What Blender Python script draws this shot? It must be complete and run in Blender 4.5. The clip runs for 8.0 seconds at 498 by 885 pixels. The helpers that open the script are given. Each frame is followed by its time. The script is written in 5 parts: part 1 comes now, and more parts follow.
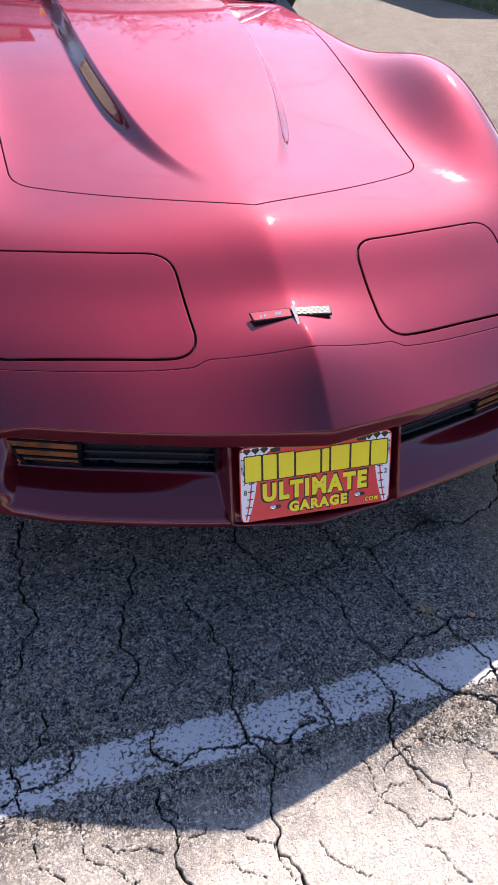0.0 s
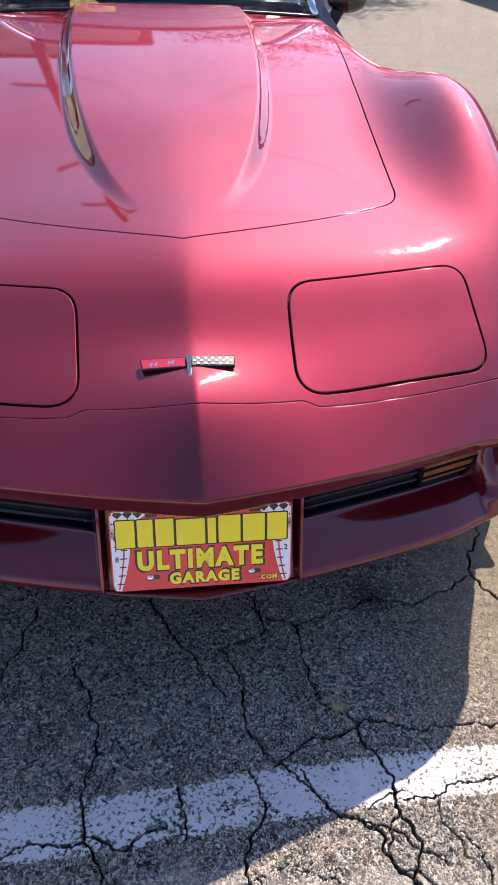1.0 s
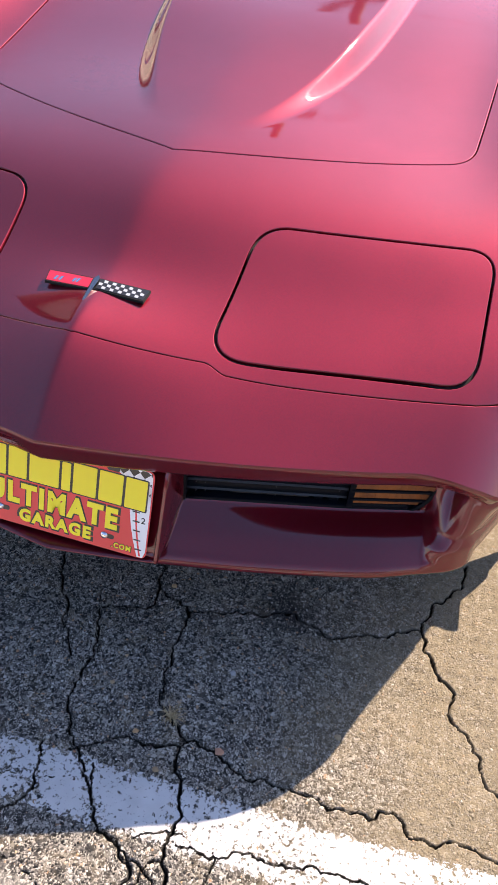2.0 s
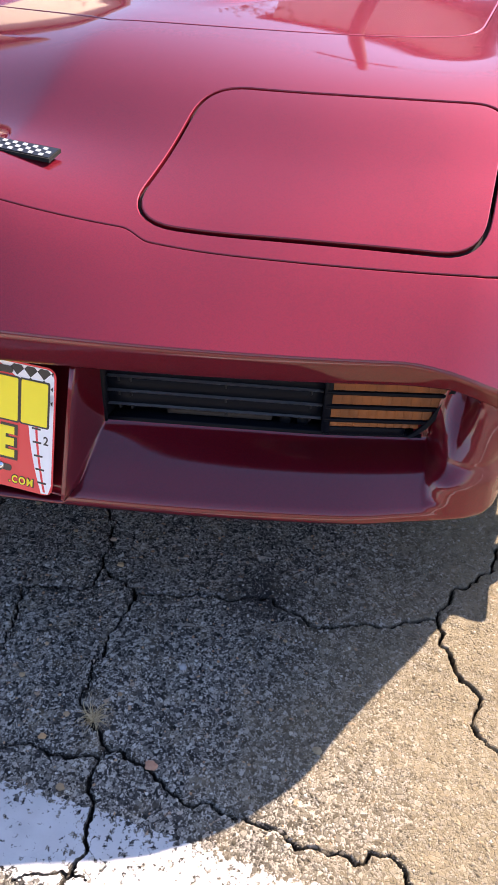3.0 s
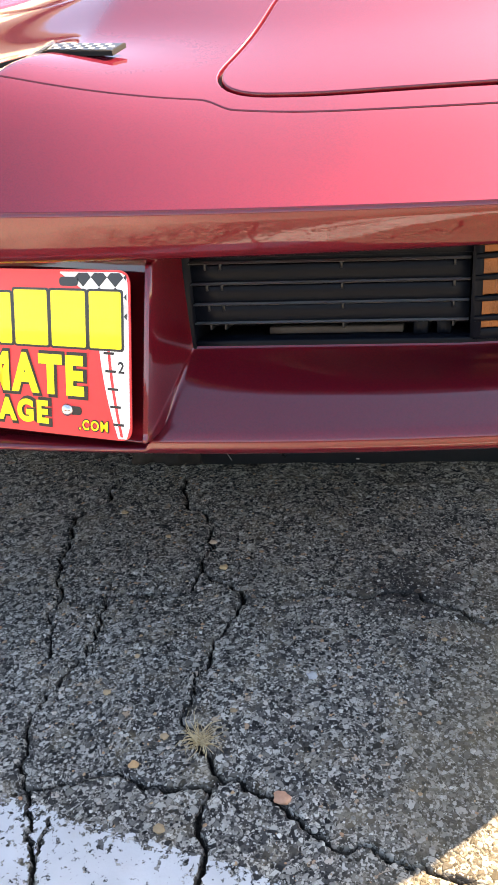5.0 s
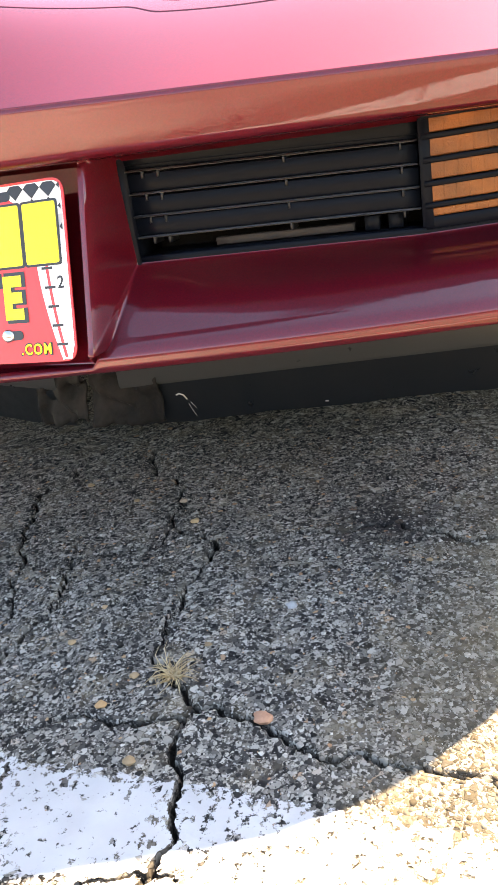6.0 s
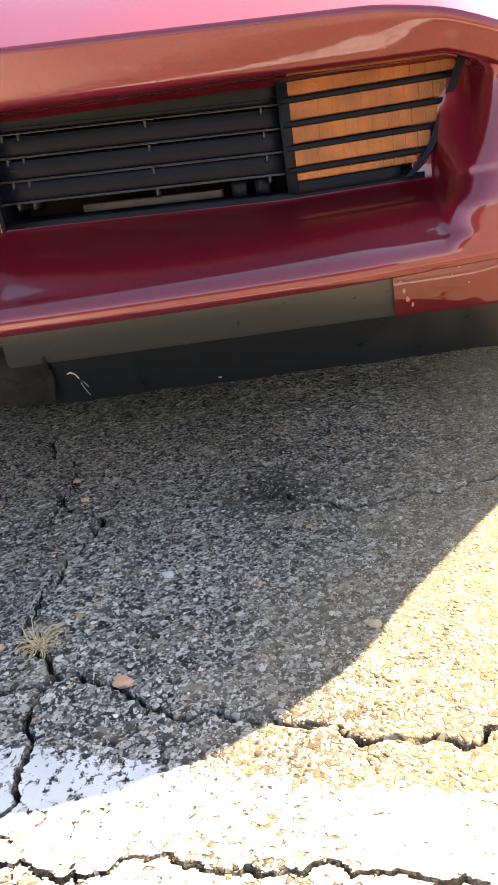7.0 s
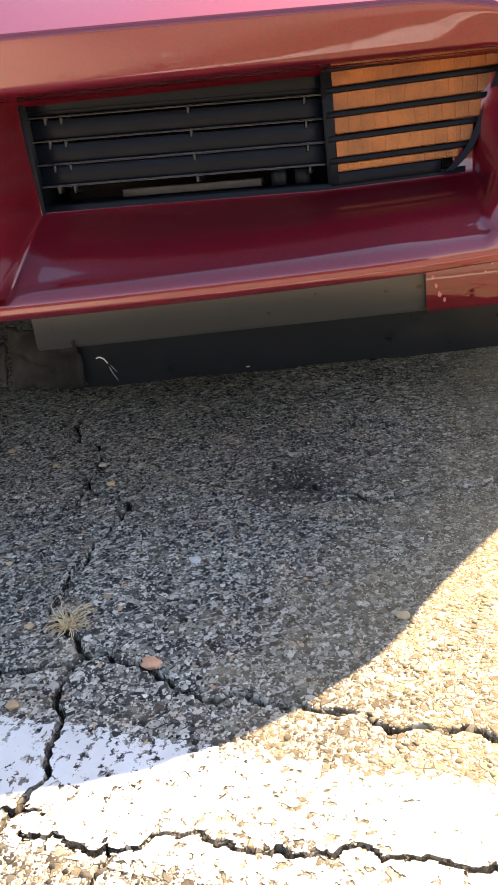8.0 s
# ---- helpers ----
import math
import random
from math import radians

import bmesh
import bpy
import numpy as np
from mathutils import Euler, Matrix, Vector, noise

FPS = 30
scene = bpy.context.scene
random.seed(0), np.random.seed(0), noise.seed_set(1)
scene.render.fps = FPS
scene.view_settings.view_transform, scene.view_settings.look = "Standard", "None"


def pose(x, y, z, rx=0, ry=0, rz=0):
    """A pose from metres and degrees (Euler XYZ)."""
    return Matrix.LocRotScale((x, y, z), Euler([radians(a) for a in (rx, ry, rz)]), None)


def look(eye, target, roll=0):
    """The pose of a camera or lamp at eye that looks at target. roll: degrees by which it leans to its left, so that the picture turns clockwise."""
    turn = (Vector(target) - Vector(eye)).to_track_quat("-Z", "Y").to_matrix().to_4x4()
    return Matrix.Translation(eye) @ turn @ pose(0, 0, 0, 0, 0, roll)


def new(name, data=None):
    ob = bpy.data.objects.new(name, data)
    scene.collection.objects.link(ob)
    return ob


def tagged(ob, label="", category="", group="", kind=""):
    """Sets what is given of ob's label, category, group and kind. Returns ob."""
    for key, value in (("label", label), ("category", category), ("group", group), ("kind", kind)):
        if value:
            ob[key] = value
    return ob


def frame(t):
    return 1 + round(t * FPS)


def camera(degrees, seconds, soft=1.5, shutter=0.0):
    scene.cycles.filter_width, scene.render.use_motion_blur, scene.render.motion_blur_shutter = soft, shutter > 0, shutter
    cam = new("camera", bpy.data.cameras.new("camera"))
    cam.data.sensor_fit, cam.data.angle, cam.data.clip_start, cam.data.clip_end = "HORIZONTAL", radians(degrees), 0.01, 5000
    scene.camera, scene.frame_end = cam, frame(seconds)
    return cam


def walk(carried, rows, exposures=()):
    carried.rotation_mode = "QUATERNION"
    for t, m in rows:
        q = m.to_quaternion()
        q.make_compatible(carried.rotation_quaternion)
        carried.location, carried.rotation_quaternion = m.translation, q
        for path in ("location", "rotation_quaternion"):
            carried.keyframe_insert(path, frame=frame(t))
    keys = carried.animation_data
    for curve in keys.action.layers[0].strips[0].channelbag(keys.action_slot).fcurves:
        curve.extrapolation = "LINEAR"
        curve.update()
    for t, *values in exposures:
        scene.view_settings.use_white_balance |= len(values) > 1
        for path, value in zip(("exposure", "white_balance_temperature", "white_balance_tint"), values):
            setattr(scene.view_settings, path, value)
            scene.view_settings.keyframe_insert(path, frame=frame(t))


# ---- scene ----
cam = camera(36.5, 8.0, soft=1.1)
PATH = [
    (0, (-0.483, -1.048, 1.206), (0.029, 0.483, 0.026), 3.7),
    (0.5, (-0.288, -1.07, 1.213), (0.1, 0.49, 0.023), 2.0),
    (1, (-0.059, -0.952, 1.203), (0.17, 0.656, 0.035), 2.0),
    (1.5, (0.162, -0.829, 1.185), (0.179, 0.76, -0.03), 4.5),
    (2, (0.434, -0.738, 1.134), (0.127, 0.746, -0.171), 6.6),
    (2.2, (0.48, -0.717, 1.113), (0.151, 0.778, -0.174), 6.9),
    (3.3, (0.564, -0.59, 0.71), (0.003, 1.0, -0.365), 0.5),
    (3.5, (0.56, -0.584, 0.692), (-0.052, 1.02, -0.334), -0.9),
    (4, (0.523, -0.58, 0.621), (-0.172, 1.038, -0.327), -3.0),
    (4.5, (0.52, -0.562, 0.58), (-0.207, 1.066, -0.325), -3.9),
    (4.7, (0.51, -0.555, 0.566), (-0.226, 1.07, -0.338), -4.3),
    (5.8, (0.501, -0.567, 0.426), (-0.249, 1.114, -0.355), -9.1),
    (6, (0.521, -0.567, 0.404), (-0.209, 1.129, -0.364), -9.4),
    (6.5, (0.567, -0.559, 0.364), (-0.099, 1.169, -0.391), -10.0),
    (7, (0.59, -0.555, 0.361), (-0.032, 1.182, -0.413), -9.3),
    (7.5, (0.597, -0.56, 0.357), (-0.009, 1.177, -0.428), -8.5),
    (8, (0.573, -0.565, 0.361), (-0.073, 1.157, -0.426), -7.7),
]
EXPOSURES = [(0.0, 0.98, 5850, 24), (1.0, 1.08, 5950, 24), (2.0, 1.38, 6300, 22), (3.5, 1.88, 6350, 24), (4.7, 2.5, 7600, 16), (6.0, 2.95, 8200, 16), (7.0, 2.92, 8300, 18), (8.0, 2.7, 8000, 18)]
walk(cam, [(t, look(eye, target, roll)) for t, eye, target, roll in PATH], EXPOSURES)
# ---------------------------------------------------------------- light
world = bpy.data.worlds.new("sky")
scene.world = world
world.use_nodes = True
SUN = Vector((0.256, 0.424, 0.45)).normalized()
wn = world.node_tree
sky = wn.nodes.new("ShaderNodeTexSky")
sky.sky_type, sky.sun_disc = "NISHITA", False
sky.air_density, sky.dust_density, sky.ozone_density = 1.2, 0.9, 2.2
sky.sun_elevation = math.asin(SUN.z)
sky.sun_rotation = math.atan2(SUN.x, SUN.y)
haze = wn.nodes.new("ShaderNodeHueSaturation")
haze.inputs["Saturation"].default_value = 1.0
wn.links.new(sky.outputs[0], haze.inputs["Color"])
wn.links.new(haze.outputs[0], wn.nodes["Background"].inputs[0])
wn.nodes["Background"].inputs[1].default_value = 0.10
sun = new("sun", bpy.data.lights.new("sun", "SUN"))
sun.data.energy, sun.data.angle, sun.data.color = 5.0, radians(0.53), (1.0, 0.86, 0.64)
sun.matrix_world = look(SUN * 20, (0, 0, 0))


# ---------------------------------------------------------------- materials
def material(name, color=(0.5, 0.5, 0.5), rough=0.5, metal=0.0, **more):
    """A principled material; more: further inputs by their name with _ for blanks. Returns the material, its tree and the shader."""
    m = bpy.data.materials.new(name)
    m.use_nodes = True
    tree = m.node_tree
    sh = tree.nodes["Principled BSDF"]
    sh.inputs["Base Color"].default_value = (*color, 1)
    sh.inputs["Roughness"].default_value = rough
    sh.inputs["Metallic"].default_value = metal
    for key, value in more.items():
        sh.inputs[key.replace("_", " ")].default_value = value
    return m, tree, sh


def node(tree, kind, ins=None, **props):
    n = tree.nodes.new("ShaderNode" + kind)
    for k, v in props.items():
        setattr(n, k, v)
    for k, v in (ins or {}).items():
        if isinstance(v, bpy.types.NodeSocket):
            tree.links.new(v, n.inputs[k])
        else:
            n.inputs[k].default_value = v
    return n


def coords(tree):
    return node(tree, "TexCoord").outputs["Object"]


def noise_tex(tree, scale, detail=4.0, rough=0.55, vec=None, out=0):
    return node(tree, "TexNoise", {"Scale": scale, "Detail": detail, "Roughness": rough, "Vector": vec or coords(tree)}).outputs[out]


def voronoi(tree, scale, vec=None, feature="F1", out="Distance"):
    return node(tree, "TexVoronoi", {"Scale": scale, "Vector": vec or coords(tree)}, feature=feature).outputs[out]


def ramp(tree, fac, stops, interp="LINEAR"):
    n = node(tree, "ValToRGB", {0: fac})
    n.color_ramp.interpolation = interp
    el = n.color_ramp.elements
    while len(el) < len(stops):
        el.new(0.5)
    for e, (p, c) in zip(el, stops):
        e.position = p
        e.color = (c, c, c, 1) if isinstance(c, (int, float)) else (*c, 1)
    return n.outputs[0]


def mix(tree, fac, a, b, blend="MIX"):
    n = node(tree, "Mix", data_type="RGBA", blend_type=blend)
    for i, v in ((0, fac), (6, a), (7, b)):
        if isinstance(v, bpy.types.NodeSocket):
            tree.links.new(v, n.inputs[i])
        elif isinstance(v, tuple):
            n.inputs[i].default_value = (*v, 1)
        else:
            n.inputs[i].default_value = v
    return n.outputs[2]


def calc(tree, op, a, b=0.0, c=0.0):
    return node(tree, "Math", {0: a, 1: b, 2: c}, operation=op).outputs[0]


def bump(tree, height, strength, distance, normal=None):
    ins = {"Height": height, "Strength": strength, "Distance": distance}
    if normal:
        ins["Normal"] = normal
    return node(tree, "Bump", ins).outputs[0]


def paint_material():
    """Claret metallic paint under clear coat, with dust and faint orange peel."""
    m, t, s = material("claret_paint", (0.30, 0.012, 0.028), 0.36, 1.0, Specular_IOR_Level=0.0, Specular_Tint=(0.82, 0.70, 0.86, 1), Coat_Weight=1.0, Coat_Roughness=0.035, Coat_IOR=1.64)
    big = noise_tex(t, 3.0, 5)
    flake = voronoi(t, 900.0, out="Color")
    col = mix(t, ramp(t, big, [(0.35, 0.0), (0.7, 1.0)]), (0.156, 0.0092, 0.0190), (0.184, 0.0115, 0.0235))
    col = mix(t, 0.12, col, flake, "OVERLAY")
    dust = ramp(t, noise_tex(t, 38.0, 7, 0.7), [(0.55, 0.0), (0.8, 0.012)])
    t.links.new(mix(t, dust, col, (0.30, 0.22, 0.20)), s.inputs["Base Color"])
    t.links.new(ramp(t, noise_tex(t, 9.0, 6, 0.65), [(0.3, 0.63), (0.75, 0.68)]), s.inputs["Roughness"])
    t.links.new(ramp(t, noise_tex(t, 55.0, 6, 0.7), [(0.35, 0.020), (0.8, 0.065)]), s.inputs["Coat Roughness"])
    t.links.new(bump(t, noise_tex(t, 240.0, 2), 0.03, 0.0006), s.inputs["Coat Normal"])
    return m


def sun_tinted(t, col):
    """Colour with sunshine put in: pale beyond the painted line, tan between the bays."""
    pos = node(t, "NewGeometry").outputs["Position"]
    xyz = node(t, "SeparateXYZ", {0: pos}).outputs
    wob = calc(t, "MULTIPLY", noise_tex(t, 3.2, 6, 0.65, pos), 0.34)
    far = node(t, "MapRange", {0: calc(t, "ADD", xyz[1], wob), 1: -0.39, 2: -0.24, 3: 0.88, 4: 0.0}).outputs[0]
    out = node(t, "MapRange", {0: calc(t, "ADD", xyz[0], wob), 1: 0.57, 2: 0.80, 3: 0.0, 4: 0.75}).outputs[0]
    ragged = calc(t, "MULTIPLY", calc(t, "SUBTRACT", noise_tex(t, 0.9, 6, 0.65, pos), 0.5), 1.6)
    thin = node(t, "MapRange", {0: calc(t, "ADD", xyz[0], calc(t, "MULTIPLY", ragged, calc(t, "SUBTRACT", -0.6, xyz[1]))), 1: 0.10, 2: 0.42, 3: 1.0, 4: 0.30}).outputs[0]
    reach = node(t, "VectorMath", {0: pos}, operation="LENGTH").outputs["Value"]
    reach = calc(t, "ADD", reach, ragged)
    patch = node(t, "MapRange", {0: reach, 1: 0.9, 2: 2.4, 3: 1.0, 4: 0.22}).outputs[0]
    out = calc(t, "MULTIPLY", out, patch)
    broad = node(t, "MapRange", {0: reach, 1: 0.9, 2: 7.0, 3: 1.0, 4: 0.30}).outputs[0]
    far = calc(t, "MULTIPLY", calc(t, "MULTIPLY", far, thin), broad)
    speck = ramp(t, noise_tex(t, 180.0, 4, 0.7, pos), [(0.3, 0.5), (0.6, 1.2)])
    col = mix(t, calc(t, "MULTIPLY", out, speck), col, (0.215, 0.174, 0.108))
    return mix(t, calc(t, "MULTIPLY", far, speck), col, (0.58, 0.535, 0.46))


def asphalt_material():
    """Worn asphalt: pale and dark stones in a tarry bed."""
    m, t, s = material("worn_asphalt", (0.15, 0.14, 0.13), 0.85, Specular_IOR_Level=0.1)
    vec = coords(t)
    wob = node(t, "VectorMath", {0: noise_tex(t, 60.0, 3, vec=vec, out="Color"), 1: (0.006, 0.006, 0.006)}, operation="MULTIPLY").outputs[0]
    vec2 = node(t, "VectorMath", {0: vec, 1: wob}, operation="ADD").outputs[0]
    edge = voronoi(t, 165.0, vec2, "DISTANCE_TO_EDGE")
    cell = voronoi(t, 165.0, vec2, out="Color")
    edge2 = voronoi(t, 400.0, vec2, "DISTANCE_TO_EDGE")
    cell2 = voronoi(t, 400.0, vec2, out="Color")
    pick = node(t, "SeparateColor", {0: cell}).outputs
    pick2 = node(t, "SeparateColor", {0: cell2}).outputs
    stones = ramp(t, pick[0], [(0.0, (0.014, 0.014, 0.014)), (0.24, (0.075, 0.071, 0.066)), (0.55, (0.23, 0.214, 0.184)), (0.82, (0.42, 0.39, 0.335)), (0.96, (0.62, 0.58, 0.51)), (1.0, (0.42, 0.26, 0.15))])
    fine = ramp(t, pick2[1], [(0.0, (0.014, 0.014, 0.014)), (0.33, (0.10, 0.094, 0.086)), (0.76, (0.37, 0.343, 0.295)), (1.0, (0.62, 0.57, 0.48))])
    which = ramp(t, pick[1], [(0.45, 0.0), (0.5, 1.0)])
    col = mix(t, which, fine, stones)
    gap = mix(t, which, ramp(t, edge2, [(0.0, 0.0), (0.08, 1.0)]), ramp(t, edge, [(0.0, 0.0), (0.07, 1.0)]))
    col = mix(t, gap, (0.035, 0.033, 0.031), col)
    fleck = node(t, "SeparateColor", {0: voronoi(t, 620.0, vec2, out="Color")}).outputs
    col = mix(t, ramp(t, fleck[0], [(0.915, 0.0), (0.93, 0.85)]), col, (0.55, 0.52, 0.46))
    col = mix(t, ramp(t, fleck[1], [(0.90, 0.0), (0.92, 0.8)]), col, (0.025, 0.025, 0.025))
    blot = ramp(t, noise_tex(t, 5.0, 6, 0.6), [(0.3, 0.62), (0.7, 0.97)])
    col = mix(t, 1.0, col, blot, "MULTIPLY")
    warm = ramp(t, noise_tex(t, 22.0, 5), [(0.5, 0.0), (0.75, 0.35)])
    col = mix(t, warm, col, (0.40, 0.32, 0.21))
    col = sun_tinted(t, col)
    stain = node(t, "VectorMath", {0: vec, 1: (0.365, 0.125, 0.0)}, operation="DISTANCE").outputs["Value"]
    stain = calc(t, "ADD", stain, calc(t, "MULTIPLY", noise_tex(t, 30.0, 4), 0.06))
    col = mix(t, ramp(t, stain, [(0.055, 0.8), (0.10, 0.0)]), col, (0.03, 0.028, 0.028))
    # cracks coloured near black, for their dirt and the shade of their depth
    crack_dark = node(t, "Attribute", attribute_name="crack_dark").outputs["Fac"]
    col = mix(t, ramp(t, crack_dark, [(0.05, 0.0), (0.5, 0.9)]), col, (0.016, 0.014, 0.012))
    t.links.new(col, s.inputs["Base Color"])
    t.links.new(ramp(t, pick[2], [(0.0, 0.7), (1.0, 0.95)]), s.inputs["Roughness"])
    dome = mix(t, which, ramp(t, edge2, [(0.0, 0.0), (0.08, 0.6), (0.4, 0.7)]), ramp(t, edge, [(0.0, 0.0), (0.08, 0.9), (0.4, 1.0)]))
    b = bump(t, dome, 0.65, 0.0010)
    t.links.new(bump(t, noise_tex(t, 700.0, 3), 0.4, 0.0007, b), s.inputs["Normal"])
    return m


def line_material():
    """White road paint worn off the tops of the stones."""
    m, t, s = material("road_paint", (0.78, 0.78, 0.77), 0.75)
    vec = coords(t)
    chips = noise_tex(t, 130.0, 6, 0.68, vec)
    wear = noise_tex(t, 9.0, 4, 0.6, vec)
    x = node(t, "SeparateXYZ", {0: vec}).outputs[0]
    fade = node(t, "MapRange", {0: x, 1: -0.1, 2: 0.75, 3: 0.030, 4: 0.0}).outputs[0]
    edge = node(t, "Attribute", attribute_name="rim").outputs["Fac"]
    solid = calc(t, "SUBTRACT", calc(t, "ADD", calc(t, "MULTIPLY", wear, 0.35), chips), fade)
    solid = calc(t, "SUBTRACT", solid, calc(t, "MULTIPLY", edge, 0.14))
    alpha = ramp(t, solid, [(0.575, 0.0), (0.60, 1.0)])
    split = calc(t, "ADD", node(t, "Attribute", attribute_name="split").outputs["Fac"], calc(t, "MULTIPLY", chips, 0.3))
    alpha = calc(t, "MULTIPLY", alpha, ramp(t, split, [(0.36, 1.0), (0.44, 0.0)]))
    t.links.new(mix(t, noise_tex(t, 25.0, 6), (0.43, 0.42, 0.405), (0.63, 0.63, 0.62)), s.inputs["Base Color"])
    t.links.new(alpha, s.inputs["Alpha"])
    cellb = voronoi(t, 125.0, vec, "DISTANCE_TO_EDGE")
    t.links.new(bump(t, calc(t, "ADD", noise_tex(t, 180.0, 5, 0.6, vec), calc(t, "MULTIPLY", cellb, 0.3)), 0.35, 0.0016), s.inputs["Normal"])
    return m


def rubber_material(name, color, rough, dirt=0.35, gloss=0.22, uneven=1.0):
    m, t, s = material(name, color, rough, Specular_IOR_Level=gloss)
    t.links.new(ramp(t, noise_tex(t, 40.0, 6, 0.7), [(0.3, rough - 0.12 * uneven), (0.8, min(1, rough + 0.2 * uneven))]), s.inputs["Roughness"])
    dusty = ramp(t, noise_tex(t, 14.0, 7, 0.7), [(0.45, 0.0), (0.8, dirt)])
    t.links.new(mix(t, dusty, color, (0.16, 0.14, 0.12)), s.inputs["Base Color"])
    t.links.new(bump(t, noise_tex(t, 160.0, 4), 0.06, 0.0006), s.inputs["Normal"])
    return m


PAINT = paint_material()
ASPHALT = asphalt_material()
ROADPAINT = line_material()
RUBBER = rubber_material("black_rubber", (0.005, 0.0075, 0.0105), 0.38, 0.015, 0.45)
GRILLE_BLACK = rubber_material("grille_plastic", (0.0036, 0.0054, 0.0092), 0.40, 0.002, 0.10)
# paler than the grille: the slats' lit front edges put into the colour
SLAT_EDGE = rubber_material("lit_slat", (0.11, 0.115, 0.12), 0.45, 0.1)
VALANCE = rubber_material("valance_plastic", (0.038, 0.042, 0.044), 0.30, 0.008, 0.55, 0.3)
DARK = material("seam_dark", (0.004, 0.004, 0.004), 0.9)[0]
CHROME = material("chrome", (0.75, 0.75, 0.76), 0.12, 1.0)[0]
YELLOW = material("yellow_ink", (1.0, 0.84, 0.012), 0.35, Coat_Weight=0.3)[0]
REDINK = material("red_ink", (0.84, 0.045, 0.05), 0.35, Coat_Weight=0.3)[0]
WHITEINK = material("white_ink", (0.9, 0.9, 0.9), 0.35, Coat_Weight=0.3)[0]
BLACKINK = material("black_ink", (0.012, 0.012, 0.014), 0.35, Coat_Weight=0.3)[0]
GLASS = material("windscreen_glass", (0.85, 0.95, 0.93), 0.02, Transmission_Weight=1.0, IOR=1.45)[0]
DUSTY = rubber_material("dusty_rubber", (0.010, 0.010, 0.010), 0.7, 0.22, 0.2)
TYRE = rubber_material("tyre_rubber", (0.02, 0.02, 0.02), 0.8)


# ---------------------------------------------------------------- mesh helpers
def link_mesh(name, verts, faces, mat, parent=None, label="", smooth=True, normals=None, sharp=None):
    me = bpy.data.meshes.new(name)
    me.from_pydata([tuple(v) for v in verts], [], [tuple(f) for f in faces])
    me.materials.append(mat)
    me.polygons.foreach_set("use_smooth", [smooth] * len(me.polygons))
    me.update()
    if sharp:
        me.set_sharp_from_angle(angle=radians(sharp))
    if normals is not None:
        me.normals_split_custom_set_from_vertices([tuple(n) for n in normals])
    ob = new(name, me)
    if parent:
        ob.parent = parent
    if label:
        tagged(ob, label)
    return ob


def part(name, bm, mat, parent=None, label="", smooth=True, sharp=35):
    me = bpy.data.meshes.new(name)
    bm.normal_update()
    bm.to_mesh(me)
    bm.free()
    me.materials.append(mat)
    me.polygons.foreach_set("use_smooth", [smooth] * len(me.polygons))
    if smooth:
        me.set_sharp_from_angle(angle=radians(sharp))
    ob = new(name, me)
    if parent:
        ob.parent = parent
    if label:
        tagged(ob, label)
    return ob


def box_bm(sx, sy, sz, m=None, bevel=0.0, seg=2):
    bm = bmesh.new()
    bmesh.ops.create_cube(bm, size=1, matrix=Matrix.Diagonal((sx, sy, sz, 1)))
    if bevel:
        bmesh.ops.bevel(bm, geom=bm.edges[:], offset=bevel, segments=seg, affect="EDGES", profile=0.5)
    if m:
        bmesh.ops.transform(bm, matrix=m, verts=bm.verts)
    return bm


def tube(points, radius, sides=8):
    """A round tube along points, capped."""
    verts, faces = [], []
    pts = [Vector(p) for p in points]
    for i, p in enumerate(pts):
        d = (pts[min(i + 1, len(pts) - 1)] - pts[max(i - 1, 0)]).normalized()
        a = d.orthogonal().normalized() if abs(d.z) > 0.95 else d.cross(Vector((0, 0, 1))).normalized()
        b = d.cross(a)
        r = radius[i] if isinstance(radius, (list, tuple)) else radius
        verts += [p + r * (a * math.cos(k * math.tau / sides) + b * math.sin(k * math.tau / sides)) for k in range(sides)]
    for i in range(len(pts) - 1):
        for k in range(sides):
            k2 = (k + 1) % sides
            faces.append((i * sides + k, i * sides + k2, (i + 1) * sides + k2, (i + 1) * sides + k))
    faces.append(tuple(range(sides))[::-1])
    faces.append(tuple((len(pts) - 1) * sides + k for k in range(sides)))
    return verts, faces


def thing(name, label, category, group="", at=(0, 0, 0)):
    ob = new(name)
    ob.empty_display_size = 0.1
    ob.location = at
    return tagged(ob, label, category, group)


# ---------------------------------------------------------------- the car's skin
def step(a, b, v):
    v = np.clip((v - a) / (b - a), 0, 1)
    return v * v * (3 - 2 * v)


def front_y(x):
    """Plan of the nose's leading edge, swept back from the centre and round the corner."""
    x = np.abs(np.asarray(x, float))
    base = -0.062 + 0.195 * x + 0.21 * x * x - 0.014 * step(0.5, 0.6, x) + 9.0 * np.clip(x - 0.62, 0, 0.07) ** 2
    return np.where(x > 0.69, front_side(x), base)


def front_side(x):
    return -0.076 + 0.195 * 0.69 + 0.21 * 0.69**2 + 9.0 * 0.07**2 + 2.0 * (x - 0.69)


Y_CORNER = float(front_side(0.69))


def half_width(y):
    y = np.asarray(y, float)
    ys = [-0.1, Y_CORNER, 0.45, 0.68, 1.05, 1.5, 1.95, 2.6, 3.4, 4.1, 4.6]
    ws = [0.69, 0.69, 0.765, 0.835, 0.872, 0.815, 0.765, 0.78, 0.872, 0.83, 0.72]
    return np.interp(y, ys, ws)


def crest(x):
    return np.exp(-(((x - 0.67) / 0.135) ** 2))


